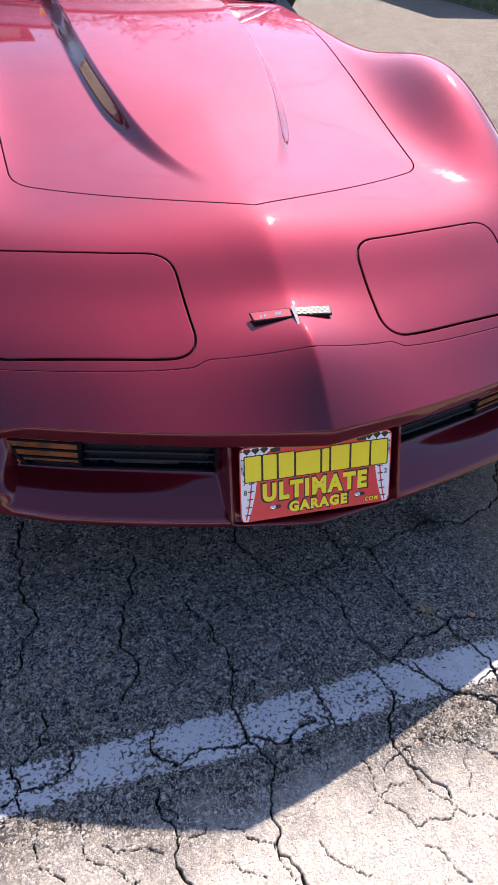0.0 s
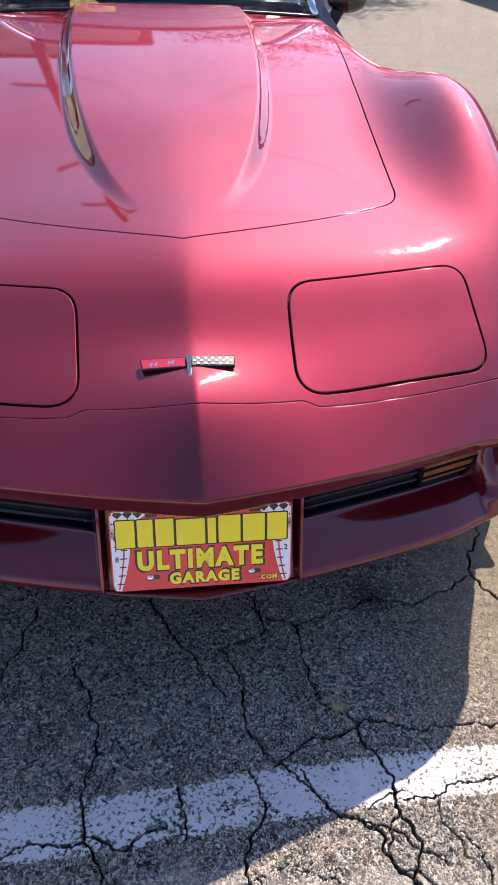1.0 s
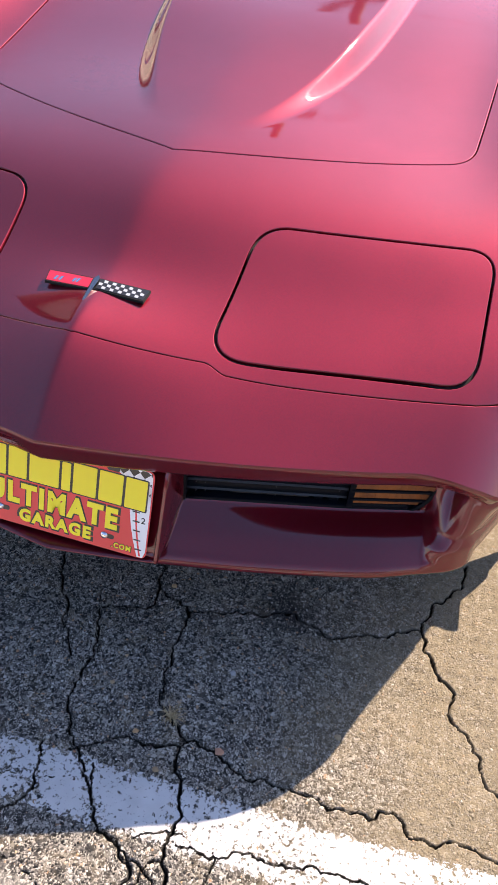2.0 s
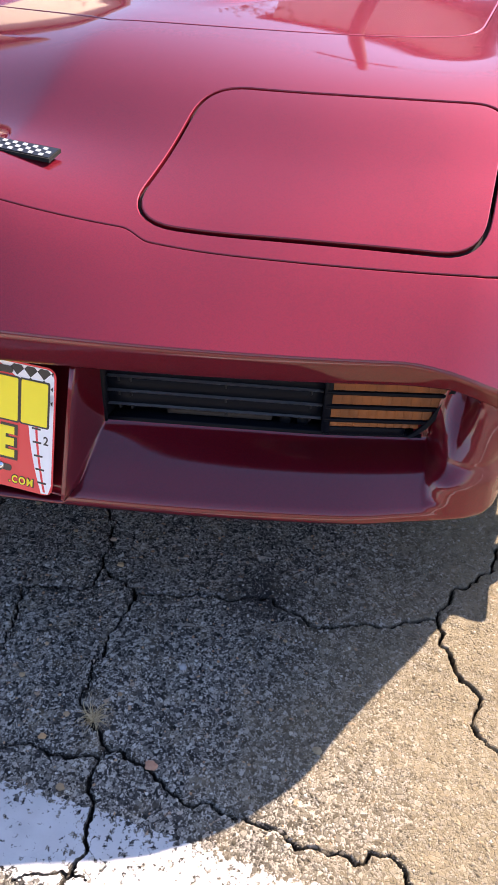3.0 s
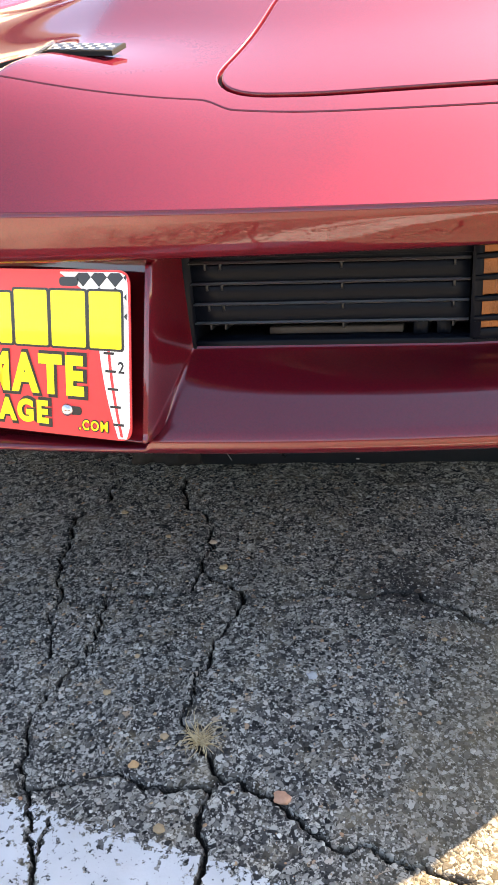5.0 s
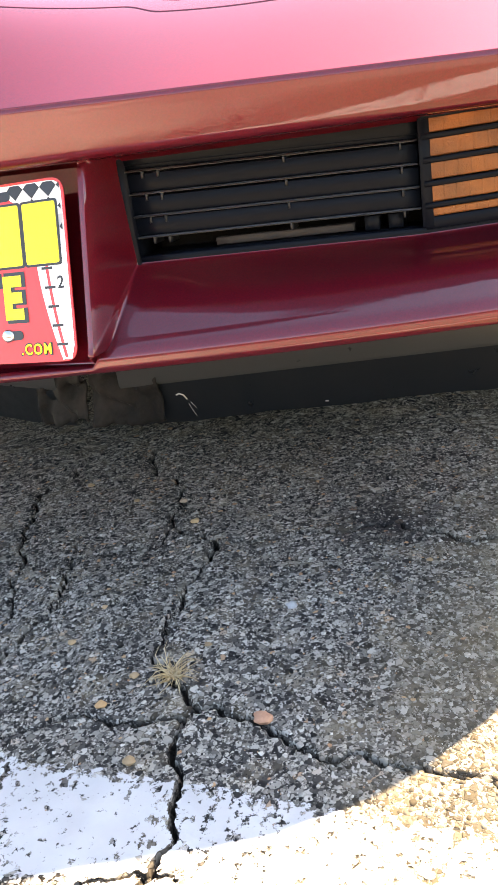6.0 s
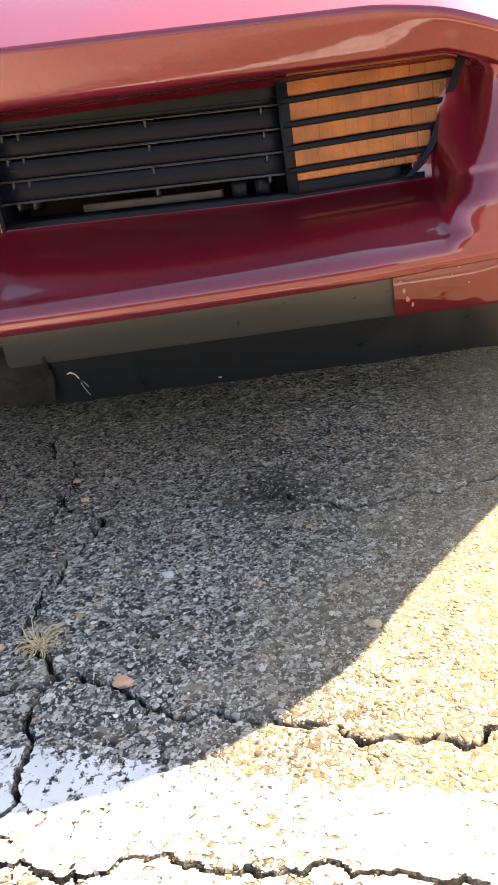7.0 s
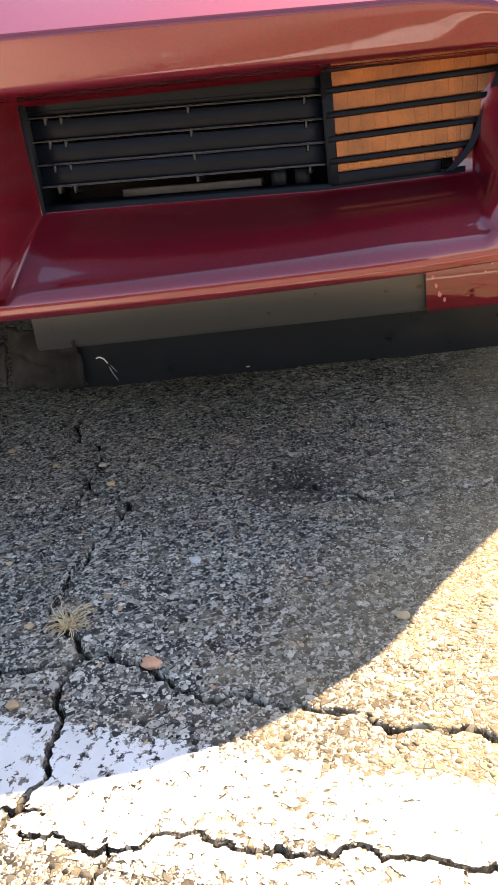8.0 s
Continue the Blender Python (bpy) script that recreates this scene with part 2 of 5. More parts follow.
def rows_at(x):
    """Heights of the upper body along the car at one distance x from its middle line: lists of y and z."""
    c = crest(x)
    ridge = np.clip(1 - x / 0.30, 0, 1) ** 2
    sag = step(0.03, 0.46, x) * (1 - step(0.52, 0.74, x))
    waist = step(0.53, 0.70, x)
    y = [-0.062 + 0.195 * x + 0.21 * x * x, 0.064 + 0.2 * x + 0.1 * x * x, 0.22 + 0.2 * x, 0.316 + 0.2 * x, 0.481 + 0.08 * x + 0.3 * x * x,
         0.85 + 0.1 * x, 1.15 + 0.05 * x, 1.62 + 0 * x, 2.2 + 0 * x, 2.6 + 0 * x, 3.5 + 0 * x, 4.5 + 0 * x]
    z = [0.449 - 0.047 * x, 0.505 - 0.018 * x + 0.044 * ridge, 0.566 + 0.012 * ridge, 0.614 + 0.013 * ridge, 0.657 + 0.016 * ridge + 0.010 * x - 0.011 * sag + 0.045 * c,
         0.705 + 0.010 * ridge - 0.004 * sag + 0.098 * c, 0.760 + 0.080 * c, 0.834 - 0.095 * waist, 0.853 - 0.105 * waist, 0.84 - 0.07 * waist, 0.86 + 0.03 * c, 0.80 + 0.02 * c]
    return np.array(y), np.array(z)


def cubic(ys, zs, y):
    """Natural cubic through (ys, zs), column by column, at y."""
    n = len(ys)
    h = np.diff(ys, axis=0)
    a = np.zeros((ys.shape[1], n, n))
    r = np.zeros((ys.shape[1], n))
    a[:, 0, 0] = a[:, -1, -1] = 1
    for i in range(1, n - 1):
        a[:, i, i - 1], a[:, i, i], a[:, i, i + 1] = h[i - 1], 2 * (h[i - 1] + h[i]), h[i]
        r[:, i] = 6 * ((zs[i + 1] - zs[i]) / h[i] - (zs[i] - zs[i - 1]) / h[i - 1])
    m = np.linalg.solve(a, r[:, :, None])[:, :, 0].T
    k = np.clip((y[None] >= ys).sum(0) - 1, 0, n - 2)
    col = np.arange(len(y))
    y0, y1, z0, z1, m0, m1, hh = ys[k, col], ys[k + 1, col], zs[k, col], zs[k + 1, col], m[k, col], m[k + 1, col], h[k, col]
    t = y
    return (m0 * (y1 - t) ** 3 + m1 * (t - y0) ** 3) / (6 * hh) + (z0 / hh - m0 * hh / 6) * (y1 - t) + (z1 / hh - m1 * hh / 6) * (t - y0)


def ridge_x(y):
    """Half width of the bonnet's bulge at y."""
    return np.maximum(0.035, 0.04 + 0.20 * (1 - np.exp(-(np.asarray(y, float) - 0.60) / 0.42)))


def skin_z(x, y):
    # the middle crease is keen at the leading edge and softens towards the bonnet
    y = np.asarray(y, float)
    soft = 0.004 + 0.010 * step(0.05, 0.30, y) + 0.034 * step(0.25, 0.60, y)
    x = np.sqrt(np.asarray(x, float) ** 2 + soft**2) - soft
    z = np.empty(len(x))
    for i in range(0, len(x), 4000):
        ys, zs = rows_at(x[i : i + 4000])
        z[i : i + 4000] = cubic(ys, zs, y[i : i + 4000])
    # the power bulge of the bonnet, with its two flaring ridges
    w = ridge_x(y)
    h = 0.043 * step(0.54, 1.08, y) * (1 - step(2.10, 2.2, y))
    return z + h * (1 - step(0.0, 0.040, x - w)) * (1 - 0.10 * np.clip(1 - x / np.maximum(w, 1e-3), 0, 1))


ROUND = 0.14


def drape(s, y):
    """The skin over (s, y): s runs outwards from the middle line, over the wing's shoulder and down its side."""
    s, y = np.asarray(s, float), np.asarray(y, float)
    side, a = np.sign(s), np.abs(s)
    s0 = half_width(y) - ROUND
    th = np.clip((a - s0) / ROUND, 0, math.pi / 2)
    x = np.where(a > s0, s0 + ROUND * np.sin(th), a)
    below = np.clip(a - s0 - ROUND * math.pi / 2, 0, None)
    z = skin_z(np.minimum(x, s0 + 0.6 * ROUND), y) - ROUND * (1 - np.cos(th)) * np.where(a > s0, 1, 0) - below
    return np.stack([side * x, y, z], 1)


def drape_normals(s, y, e=0.002):
    du = drape(s + e, y) - drape(s - e, y)
    dv = drape(s, y + e) - drape(s, y - e)
    n = np.cross(du, dv)
    n /= np.linalg.norm(n, axis=1)[:, None] + 1e-12
    return n * np.where(n[:, 2:3] < -1e-6, -1, 1)


def dense(poly, gap):
    """A closed outline with points no further apart than gap."""
    out = []
    for a, b in zip(poly, poly[1:] + poly[:1]):
        n = max(1, math.ceil(math.dist(a, b) / gap))
        out += [(a[0] + (b[0] - a[0]) * k / n, a[1] + (b[1] - a[1]) * k / n) for k in range(n)]
    return out


def rounded(poly, radii, seg=8):
    """The outline with its corners rounded."""
    out, n = [], len(poly)
    for i, r in enumerate(radii):
        p, a, b = Vector(poly[i]), Vector(poly[i - 1]), Vector(poly[(i + 1) % n])
        if r <= 0:
            out.append(tuple(p))
            continue
        p0, p1 = p + (a - p).normalized() * r, p + (b - p).normalized() * r
        for k in range(seg + 1):
            t = k / seg
            out.append(tuple((1 - t) ** 2 * p0 + 2 * t * (1 - t) * p + t * t * p1))
    return out


def inside(pts, poly):
    pts, poly = np.asarray(pts), np.asarray(poly)
    hit = np.zeros(len(pts), bool)
    for (x0, y0), (x1, y1) in zip(poly, np.roll(poly, -1, 0)):
        cond = (y0 > pts[:, 1]) != (y1 > pts[:, 1])
        with np.errstate(divide="ignore", invalid="ignore"):
            hit ^= cond & (pts[:, 0] < (x1 - x0) * (pts[:, 1] - y0) / (y1 - y0) + x0)
    return hit


def grown(poly, d):
    """The outline moved outwards by d."""
    p = np.asarray(poly)
    area = 0.5 * np.sum(p[:, 0] * np.roll(p[:, 1], -1) - np.roll(p[:, 0], -1) * p[:, 1])
    t = np.roll(p, -1, 0) - np.roll(p, 1, 0)
    t /= np.linalg.norm(t, axis=1)[:, None] + 1e-12
    n = np.stack([t[:, 1], -t[:, 0]], 1) * np.sign(area)
    return [tuple(q) for q in p + n * d]


from mathutils.geometry import delaunay_2d_cdt


def panel(name, outline, holes, mat, parent, label="", cell=0.012, spine=None, extra=None, lip=0.0025, deep=0.014, lift=0.0, surf=drape, surf_n=drape_normals):
    """One pressed panel of the skin inside an outline in (s, y), with rolled edges."""
    loops = [dense(list(o), 0.009) for o in [outline, *holes]]
    verts2, edges = [], []
    for lp in loops:
        k = len(verts2)
        verts2 += [Vector(p) for p in lp]
        edges += [(k + i, k + (i + 1) % len(lp)) for i in range(len(lp))]
    arr = np.array(loops[0])
    lo, hi = arr.min(0), arr.max(0)
    gx, gy = np.meshgrid(np.arange(lo[0] + cell / 2, hi[0], cell), np.arange(lo[1] + cell / 2, hi[1], cell))
    gx = gx + (np.arange(gx.shape[0]) % 2)[:, None] * cell / 2
    pts = np.stack([gx.ravel(), gy.ravel()], 1)
    ok = inside(pts, loops[0])
    for h in loops[1:]:
        ok &= ~inside(pts, h)
    rim = np.concatenate([np.array(lp) for lp in loops])
    if spine:
        # rows of points along the middle crease
        col = np.arange(spine[0], spine[1], 0.008)
        ok &= np.abs(pts[:, 0]) > 0.014
        pts = np.concatenate([pts] + [np.stack([np.full(len(col), x), col], 1) for x in (-0.012, -0.006, -0.0025, 0, 0.0025, 0.006, 0.012)])
        ok = np.concatenate([ok, np.ones(len(pts) - len(ok), bool)])
    if extra is not None:
        grid = {}
        for p in extra:
            grid.setdefault((round(p[0] / 0.02), round(p[1] / 0.02)), []).append(p)
        for k, p in enumerate(pts):
            if ok[k]:
                c = (round(p[0] / 0.02), round(p[1] / 0.02))
                around = [q for a in (-1, 0, 1) for b in (-1, 0, 1) for q in grid.get((c[0] + a, c[1] + b), ())]
                ok[k] = not around or min(math.dist(p, q) for q in around) > 0.005
        ok = np.concatenate([ok, inside(extra, loops[0])])
        pts = np.concatenate([pts, extra])
    near = np.array([np.min(np.hypot(*(rim - p).T)) > min(cell * 0.45, 0.0035) if k else False for p, k in zip(pts, ok)])
    verts2 += [Vector(p) for p in pts[near]]
    vs, _, fs, *_ = delaunay_2d_cdt(verts2, edges, [], 0, 1e-7)
    flat = np.array([tuple(v) for v in vs])
    tri = np.array([f for f in fs if len(f) == 3])
    mid = flat[tri].mean(1)
    ok = inside(mid, loops[0])
    for h in loops[1:]:
        ok &= ~inside(mid, h)
    tri = tri[ok]
    base = surf(flat[:, 0], flat[:, 1])
    norm = surf_n(flat[:, 0], flat[:, 1])
    base = base + norm * lift
    # all triangles face outwards; slivers go
    e1, e2 = flat[tri[:, 1]] - flat[tri[:, 0]], flat[tri[:, 2]] - flat[tri[:, 0]]
    area = e1[:, 0] * e2[:, 1] - e1[:, 1] * e2[:, 0]
    tri[area < 0] = tri[area < 0][:, ::-1]
    tri = tri[np.abs(area) > 2e-9]
    verts, normals, faces = list(base), list(norm), [tuple(int(i) for i in f) for f in tri]
    # rolled edges: outwards and down, then straight in
    count = {}
    for f in faces:
        for a, b in ((f[0], f[1]), (f[1], f[2]), (f[2], f[0])):
            count[(a, b)] = 1
    open_edges = [(a, b) for a, b in count if (b, a) not in count]
    out_dir = {}
    for a, b in open_edges:
        d = base[b] - base[a]
        for i in (a, b):
            out_dir[i] = out_dir.get(i, 0) + np.cross(d, norm[i])
    ring = {}
    for i, d in out_dir.items():
        d = d / (np.linalg.norm(d) + 1e-12)
        k = len(verts)
        verts += [base[i] + d * lip * 0.7 - norm[i] * lip * 0.3, base[i] + d * lip - norm[i] * lip, base[i] + d * lip - norm[i] * deep]
        normals += [norm[i] * 0.7 + d * 0.7, d * 0.95 + norm[i] * 0.2, d]
        ring[i] = k
    for a, b in open_edges:
        chain_a, chain_b = [a, ring[a], ring[a] + 1, ring[a] + 2], [b, ring[b], ring[b] + 1, ring[b] + 2]
        for k in range(3):
            faces.append((chain_b[k], chain_a[k], chain_a[k + 1], chain_b[k + 1]))
    return link_mesh(name, verts, faces, mat, parent, label, True, normals)


# ---------------------------------------------------------------- the car
car = thing("sports_car", "claret metallic sports car parked nose-out on cracked asphalt", "car")


def edge_s(x):
    """The draped coordinate of the leading edge at x."""
    x = np.asarray(x, float)
    s0 = half_width(front_y(x)) - ROUND
    return np.where(x > s0, s0 + ROUND * np.arcsin(np.clip((x - s0) / ROUND, -1, 1)), x)


def side_s(y):
    return half_width(y) - ROUND + ROUND * math.pi / 2


def seam_y(s):
    s = abs(s)
    inner, outer = 0.064 + 0.27 * s, 0.075 + 0.11 * s + 0.19 * s * s + 0.9 * max(0, s - 0.56) ** 1.5
    k = float(step(0.178, 0.215, np.array(s)))
    return inner * (1 - k) + outer * k


seam_right = [(s, seam_y(s)) for s in [*np.linspace(0, 0.17, 10), *np.linspace(0.176, 0.22, 10), *np.linspace(0.235, 0.66, 24)]]
seam_right += [(float(side_s(y)) - 0.09 * (1 - k), y) for k, y in [(0.3, 0.36), (0.7, 0.43), (1.0, 0.50)]]
seam_tail_y = seam_right[-1][1]
front_right = [(float(edge_s(x)), float(front_y(x))) for x in np.linspace(0, 0.69, 50)]
front_right += [(float(side_s(y)), y) for y in np.linspace(Y_CORNER + 0.02, seam_tail_y - 0.012, 8)]
cover = front_right + [(a, b - 0.0035) for a, b in seam_right[::-1]]
cover_loop = cover + [(-a, b) for a, b in cover[::-1] if abs(a) > 1e-6]
panel("bumper_cover", cover_loop, [], PAINT, car, "", 0.010, (-0.055, 0.058), None, 0.0015, 0.012)

# headlamp doors
door_r = rounded([(0.181, 0.124), (0.557, 0.216), (0.550, 0.427), (0.191, 0.353)], [0.055, 0.045, 0.045, 0.05])
door_l = [(-a - 0.015, b) for a, b in door_r[::-1]]
# bonnet
hood_front = [(x, 0.463 + 0.35 * x + 0.17 * x * x) for x in np.linspace(0, 0.43, 16)]
hood_side = [(0.488, 0.715), (0.493, 0.80), (0.499, 0.92), (0.507, 1.1), (0.518, 1.3), (0.545, 1.62), (0.575, 1.97)]
hood_corner = rounded([(0.43, 0.645), (0.479, 0.668), (0.488, 0.715)], [0, 0.036, 0])[1:-1]
hood_r = hood_front + hood_corner + hood_side + [(0.0, 2.02)]
hood_loop = hood_r[:-1] + [(-a, b) for a, b in hood_r[::-1] if abs(a) > 1e-6]
RIDGES = np.array([(k * (float(ridge_x(y)) + d), y) for k in (1, -1) for d in np.arange(-0.018, 0.060, 0.003) for y in np.arange(0.56, 2.0, 0.005)])
panel("bonnet", hood_loop, [], PAINT, car, "", 0.0075, (0.470, 2.0), RIDGES, 0.002, 0.016)
for loop in (door_r, door_l):
    panel("headlamp_door", loop, [], PAINT, car, "", 0.010, None, None, 0.0018, 0.016, lift=0.001)

# black strip sunk in the gap round each headlamp door, for its shade
for loop in (door_r, door_l):
    a, b = np.array(dense(list(grown(loop, 0.0005)), 0.009)), np.array(list(grown(loop, 0.0072)))
    near_b = np.array([min(b, key=lambda q: math.dist(p, q)) for p in a])
    ring = np.concatenate([a, a + (near_b - a) / (np.hypot(*(near_b - a).T)[:, None] + 1e-9) * 0.0105])
    pts = drape(ring[:, 0], ring[:, 1]) - drape_normals(ring[:, 0], ring[:, 1]) * 0.0055
    k = len(a)
    link_mesh("gap_shade_strip", pts, [(i, (i + 1) % k, (i + 1) % k + k, i + k) for i in range(k)], DARK, car)

# wings and nose panel
low = []
for y in np.linspace(seam_tail_y, 2.06, 46):
    arch = math.sqrt(max(0.0, 0.36**2 - (y - 1.06) ** 2))
    low.append((float(side_s(y)) + (0.30 if arch == 0 else max(0.0, 0.30 - 0.30 * min(1, arch / 0.22))), float(y)))
clip_r = seam_right + low + [(0.0, 2.06)]
clip_loop = clip_r[:-1] + [(-a, b) for a, b in clip_r[::-1] if abs(a) > 1e-6]
panel("front_clip", clip_loop, [grown(hood_loop, 0.0055), grown(door_r, 0.0072), grown(door_l, 0.0072)], PAINT, car, "one-piece claret nose and wing shell", 0.012, (0.07, 0.456), None, 0.0015, 0.012)

# dark inner shell below the gaps
gs, gy = np.meshgrid(np.linspace(-0.72, 0.72, 90), np.linspace(0, 1, 90))
yy = (front_y(np.clip(np.abs(gs), 0, 0.66)) + 0.03) * (1 - gy) + 2.05 * gy
sh = drape(gs.ravel(), yy.ravel()) - drape_normals(gs.ravel(), yy.ravel()) * 0.019
n = 90
link_mesh("inner_shell", sh, [(r * n + c, r * n + c + 1, r * n + n + c + 1, r * n + n + c) for r in range(n - 1) for c in range(n - 1)], DARK, car)


# lower fascia: band, plate recess, grille pockets, lip
def lip_y(x):
    x = abs(x)
    k = float(step(0.47, 0.66, np.array(x)))
    return (-0.064 + 0.14 * x + 0.2 * x * x) * (1 - k) + (float(front_y(x)) - 0.006 + 0.056 * float(step(0.60, 0.70, np.array(x)))) * k


def grille_y(x):
    return -0.018 + 0.335 * abs(x)


def climb(x):
    """How much higher the grille's bars lie at x than beside the lamps."""
    return 0.05 * max(0.0, 0.42 - abs(x))


def fascia_section(x):
    """Outline of the lower nose at x, from the leading edge down to the underside: (y, z)."""
    x = abs(x)
    y0 = float(front_y(x))
    zt = float(drape(np.array([float(edge_s(x))]), np.array([y0]))[0, 2])
    zb, yl = min(0.4025 - 0.027 * x, zt - 0.03), lip_y(x)
    head = [(y0, zt), (y0 - 0.0015, zt - 0.005), (y0 + 0.009, zb + 0.008), (y0 + 0.0125, zb + 0.0025), (y0 + 0.018, zb)]
    foot = [(yl, 0.241), (yl - 0.0005, 0.233), (yl + 0.003, 0.2275), (yl + 0.010, 0.226), (yl + 0.06, 0.224), (max(yl + 0.1, 0.165 + 0.25 * x) if x < 0.6 else yl + 0.08, 0.205)]
    pan = [(y0 + 0.028, zb - 0.001), (0.030, zb - 0.006), (-0.022, 0.255), (-0.026, 0.242), (-0.030, 0.2345), (yl + 0.022, 0.2355), (yl + 0.012, 0.236), (yl + 0.004, 0.2355)]
    post = [(y0 + 0.027, zb - 0.001), (-0.002, zb - 0.006), (-0.044, 0.262), (-0.047, 0.253), (-0.049, 0.247), (yl + 0.006, 0.246), (yl + 0.004, 0.245), (yl + 0.002, 0.2435)]
    g = grille_y(x)
    open_ = [(y0 + 0.030, zb - 0.001), (g, zb - 0.006), (g, 0.2955 + climb(x)), (g - 0.003, 0.2910 + climb(x)), (g - 0.012, 0.2868 + 0.8 * climb(x)), (yl + (g - yl) * 0.45, 0.2735), (yl + 0.013, 0.2540), (yl + 0.005, 0.2480)]
    tuck = float(step(0.60, 0.68, np.array(x)))
    shut = [(y0 + 0.0185, zb - 0.004), (y0 + 0.016, zb - 0.012), (y0 + 0.0015 + 0.042 * tuck, 0.303), (y0 + 0.0005 + 0.048 * tuck, 0.296), (yl * 0.3 + y0 * 0.7 + 0.036 * tuck, 0.288), (yl + 0.002, 0.275), (yl + 0.001, 0.256), (yl + 0.0005, 0.249)]
    # plate recess, rounded post, then the grille pocket
    w1, w2 = (float(step(lo, hi, np.array(x))) for lo, hi in ((0.1590, 0.1675), (0.1715, 0.1818)))
    low_foot = [(yl, 0.2335), (yl - 0.0005, 0.231)] + foot[2:]
    foot = [(p[0] * (1 - w1) + q[0] * w1, p[1] * (1 - w1) + q[1] * w1) for p, q in zip(low_foot, foot)]
    if w2 < 1:
        inner = [(p[0] * (1 - w1) + q[0] * w1, p[1] * (1 - w1) + q[1] * w1) for p, q in zip(pan, post)]
        return head + [(p[0] * (1 - w2) + q[0] * w2, p[1] * (1 - w2) + q[1] * w2) for p, q in zip(inner, open_)] + foot
    mid = []
    for i, (a, b) in enumerate(zip(open_, shut)):
        # the end wall leans outwards: the pocket is longer at its top
        xa = (0.577, 0.577, 0.543, 0.543, 0.545, 0.550, 0.555, 0.555)[i]
        xb = (0.606, 0.606, 0.600, 0.598, 0.595, 0.590, 0.585, 0.577)[i]
        u = min(1.0, max(0.0, (x - xa) / (xb - xa)))
        k = 1 - (1 - u) ** 2.2
        mid.append((a[0] * (1 - k) + b[0] * k, a[1] * (1 - k) + b[1] * k))
    return head + mid + foot


def smooth_run(pts, n=4, pull=0.36):
    """The section's points joined by soft curves, n pieces to a side."""
    p = [Vector(q) for q in pts]
    out = []
    for i in range(len(p) - 1):
        a, b = p[i], p[i + 1]
        ta = (b - p[i - 1]) if i else (b - a)
        tb = (p[i + 2] - a) if i + 2 < len(p) else (b - a)
        ln = (b - a).length
        ta, tb = (t.normalized() * ln * 2 * pull if t.length > 1e-9 else t for t in (ta, tb))
        for j in range(n):
            t = j / n
            out.append((2 * t**3 - 3 * t * t + 1) * a + (t**3 - 2 * t * t + t) * ta + (3 * t * t - 2 * t**3) * b + (t**3 - t * t) * tb)
    return [(q[0], q[1]) for q in out + [p[-1]]]


xs = [0, 0.04, 0.08, 0.12, 0.15, *np.linspace(0.158, 0.1825, 22), *np.linspace(0.195, 0.480, 18), *np.linspace(0.484, 0.69, 90), 0.72, 0.76, 0.80, 0.83]
xs = [-v for v in xs[:0:-1]] + xs
verts, faces = [], []
for x in xs:
    turn = float(step(0.585, 0.705, np.array(abs(x)))) * radians(62)
    y0 = float(front_y(x))
    for k, (y, z) in enumerate(smooth_run(fascia_section(x))):
        d = y - y0
        deep_part = max(0.0, d - 0.012) if 20 <= k <= 48 else 0.0
        d -= deep_part
        verts.append((x - math.copysign(d * math.sin(turn), x), y0 + d * math.cos(turn) + deep_part, z))
m = len(smooth_run(fascia_section(0)))
for i in range(len(xs) - 1):
    for k in range(m - 1):
        if k // 4 == 6 and 0.1820 < abs(xs[i] + xs[i + 1]) / 2 < 0.526:
            continue
        faces.append((i * m + k, i * m + k + 1, (i + 1) * m + k + 1, (i + 1) * m + k))
link_mesh("front_fascia", verts, faces, PAINT, car, "claret bumper front with grille pockets and plate recess", True, None, 50)

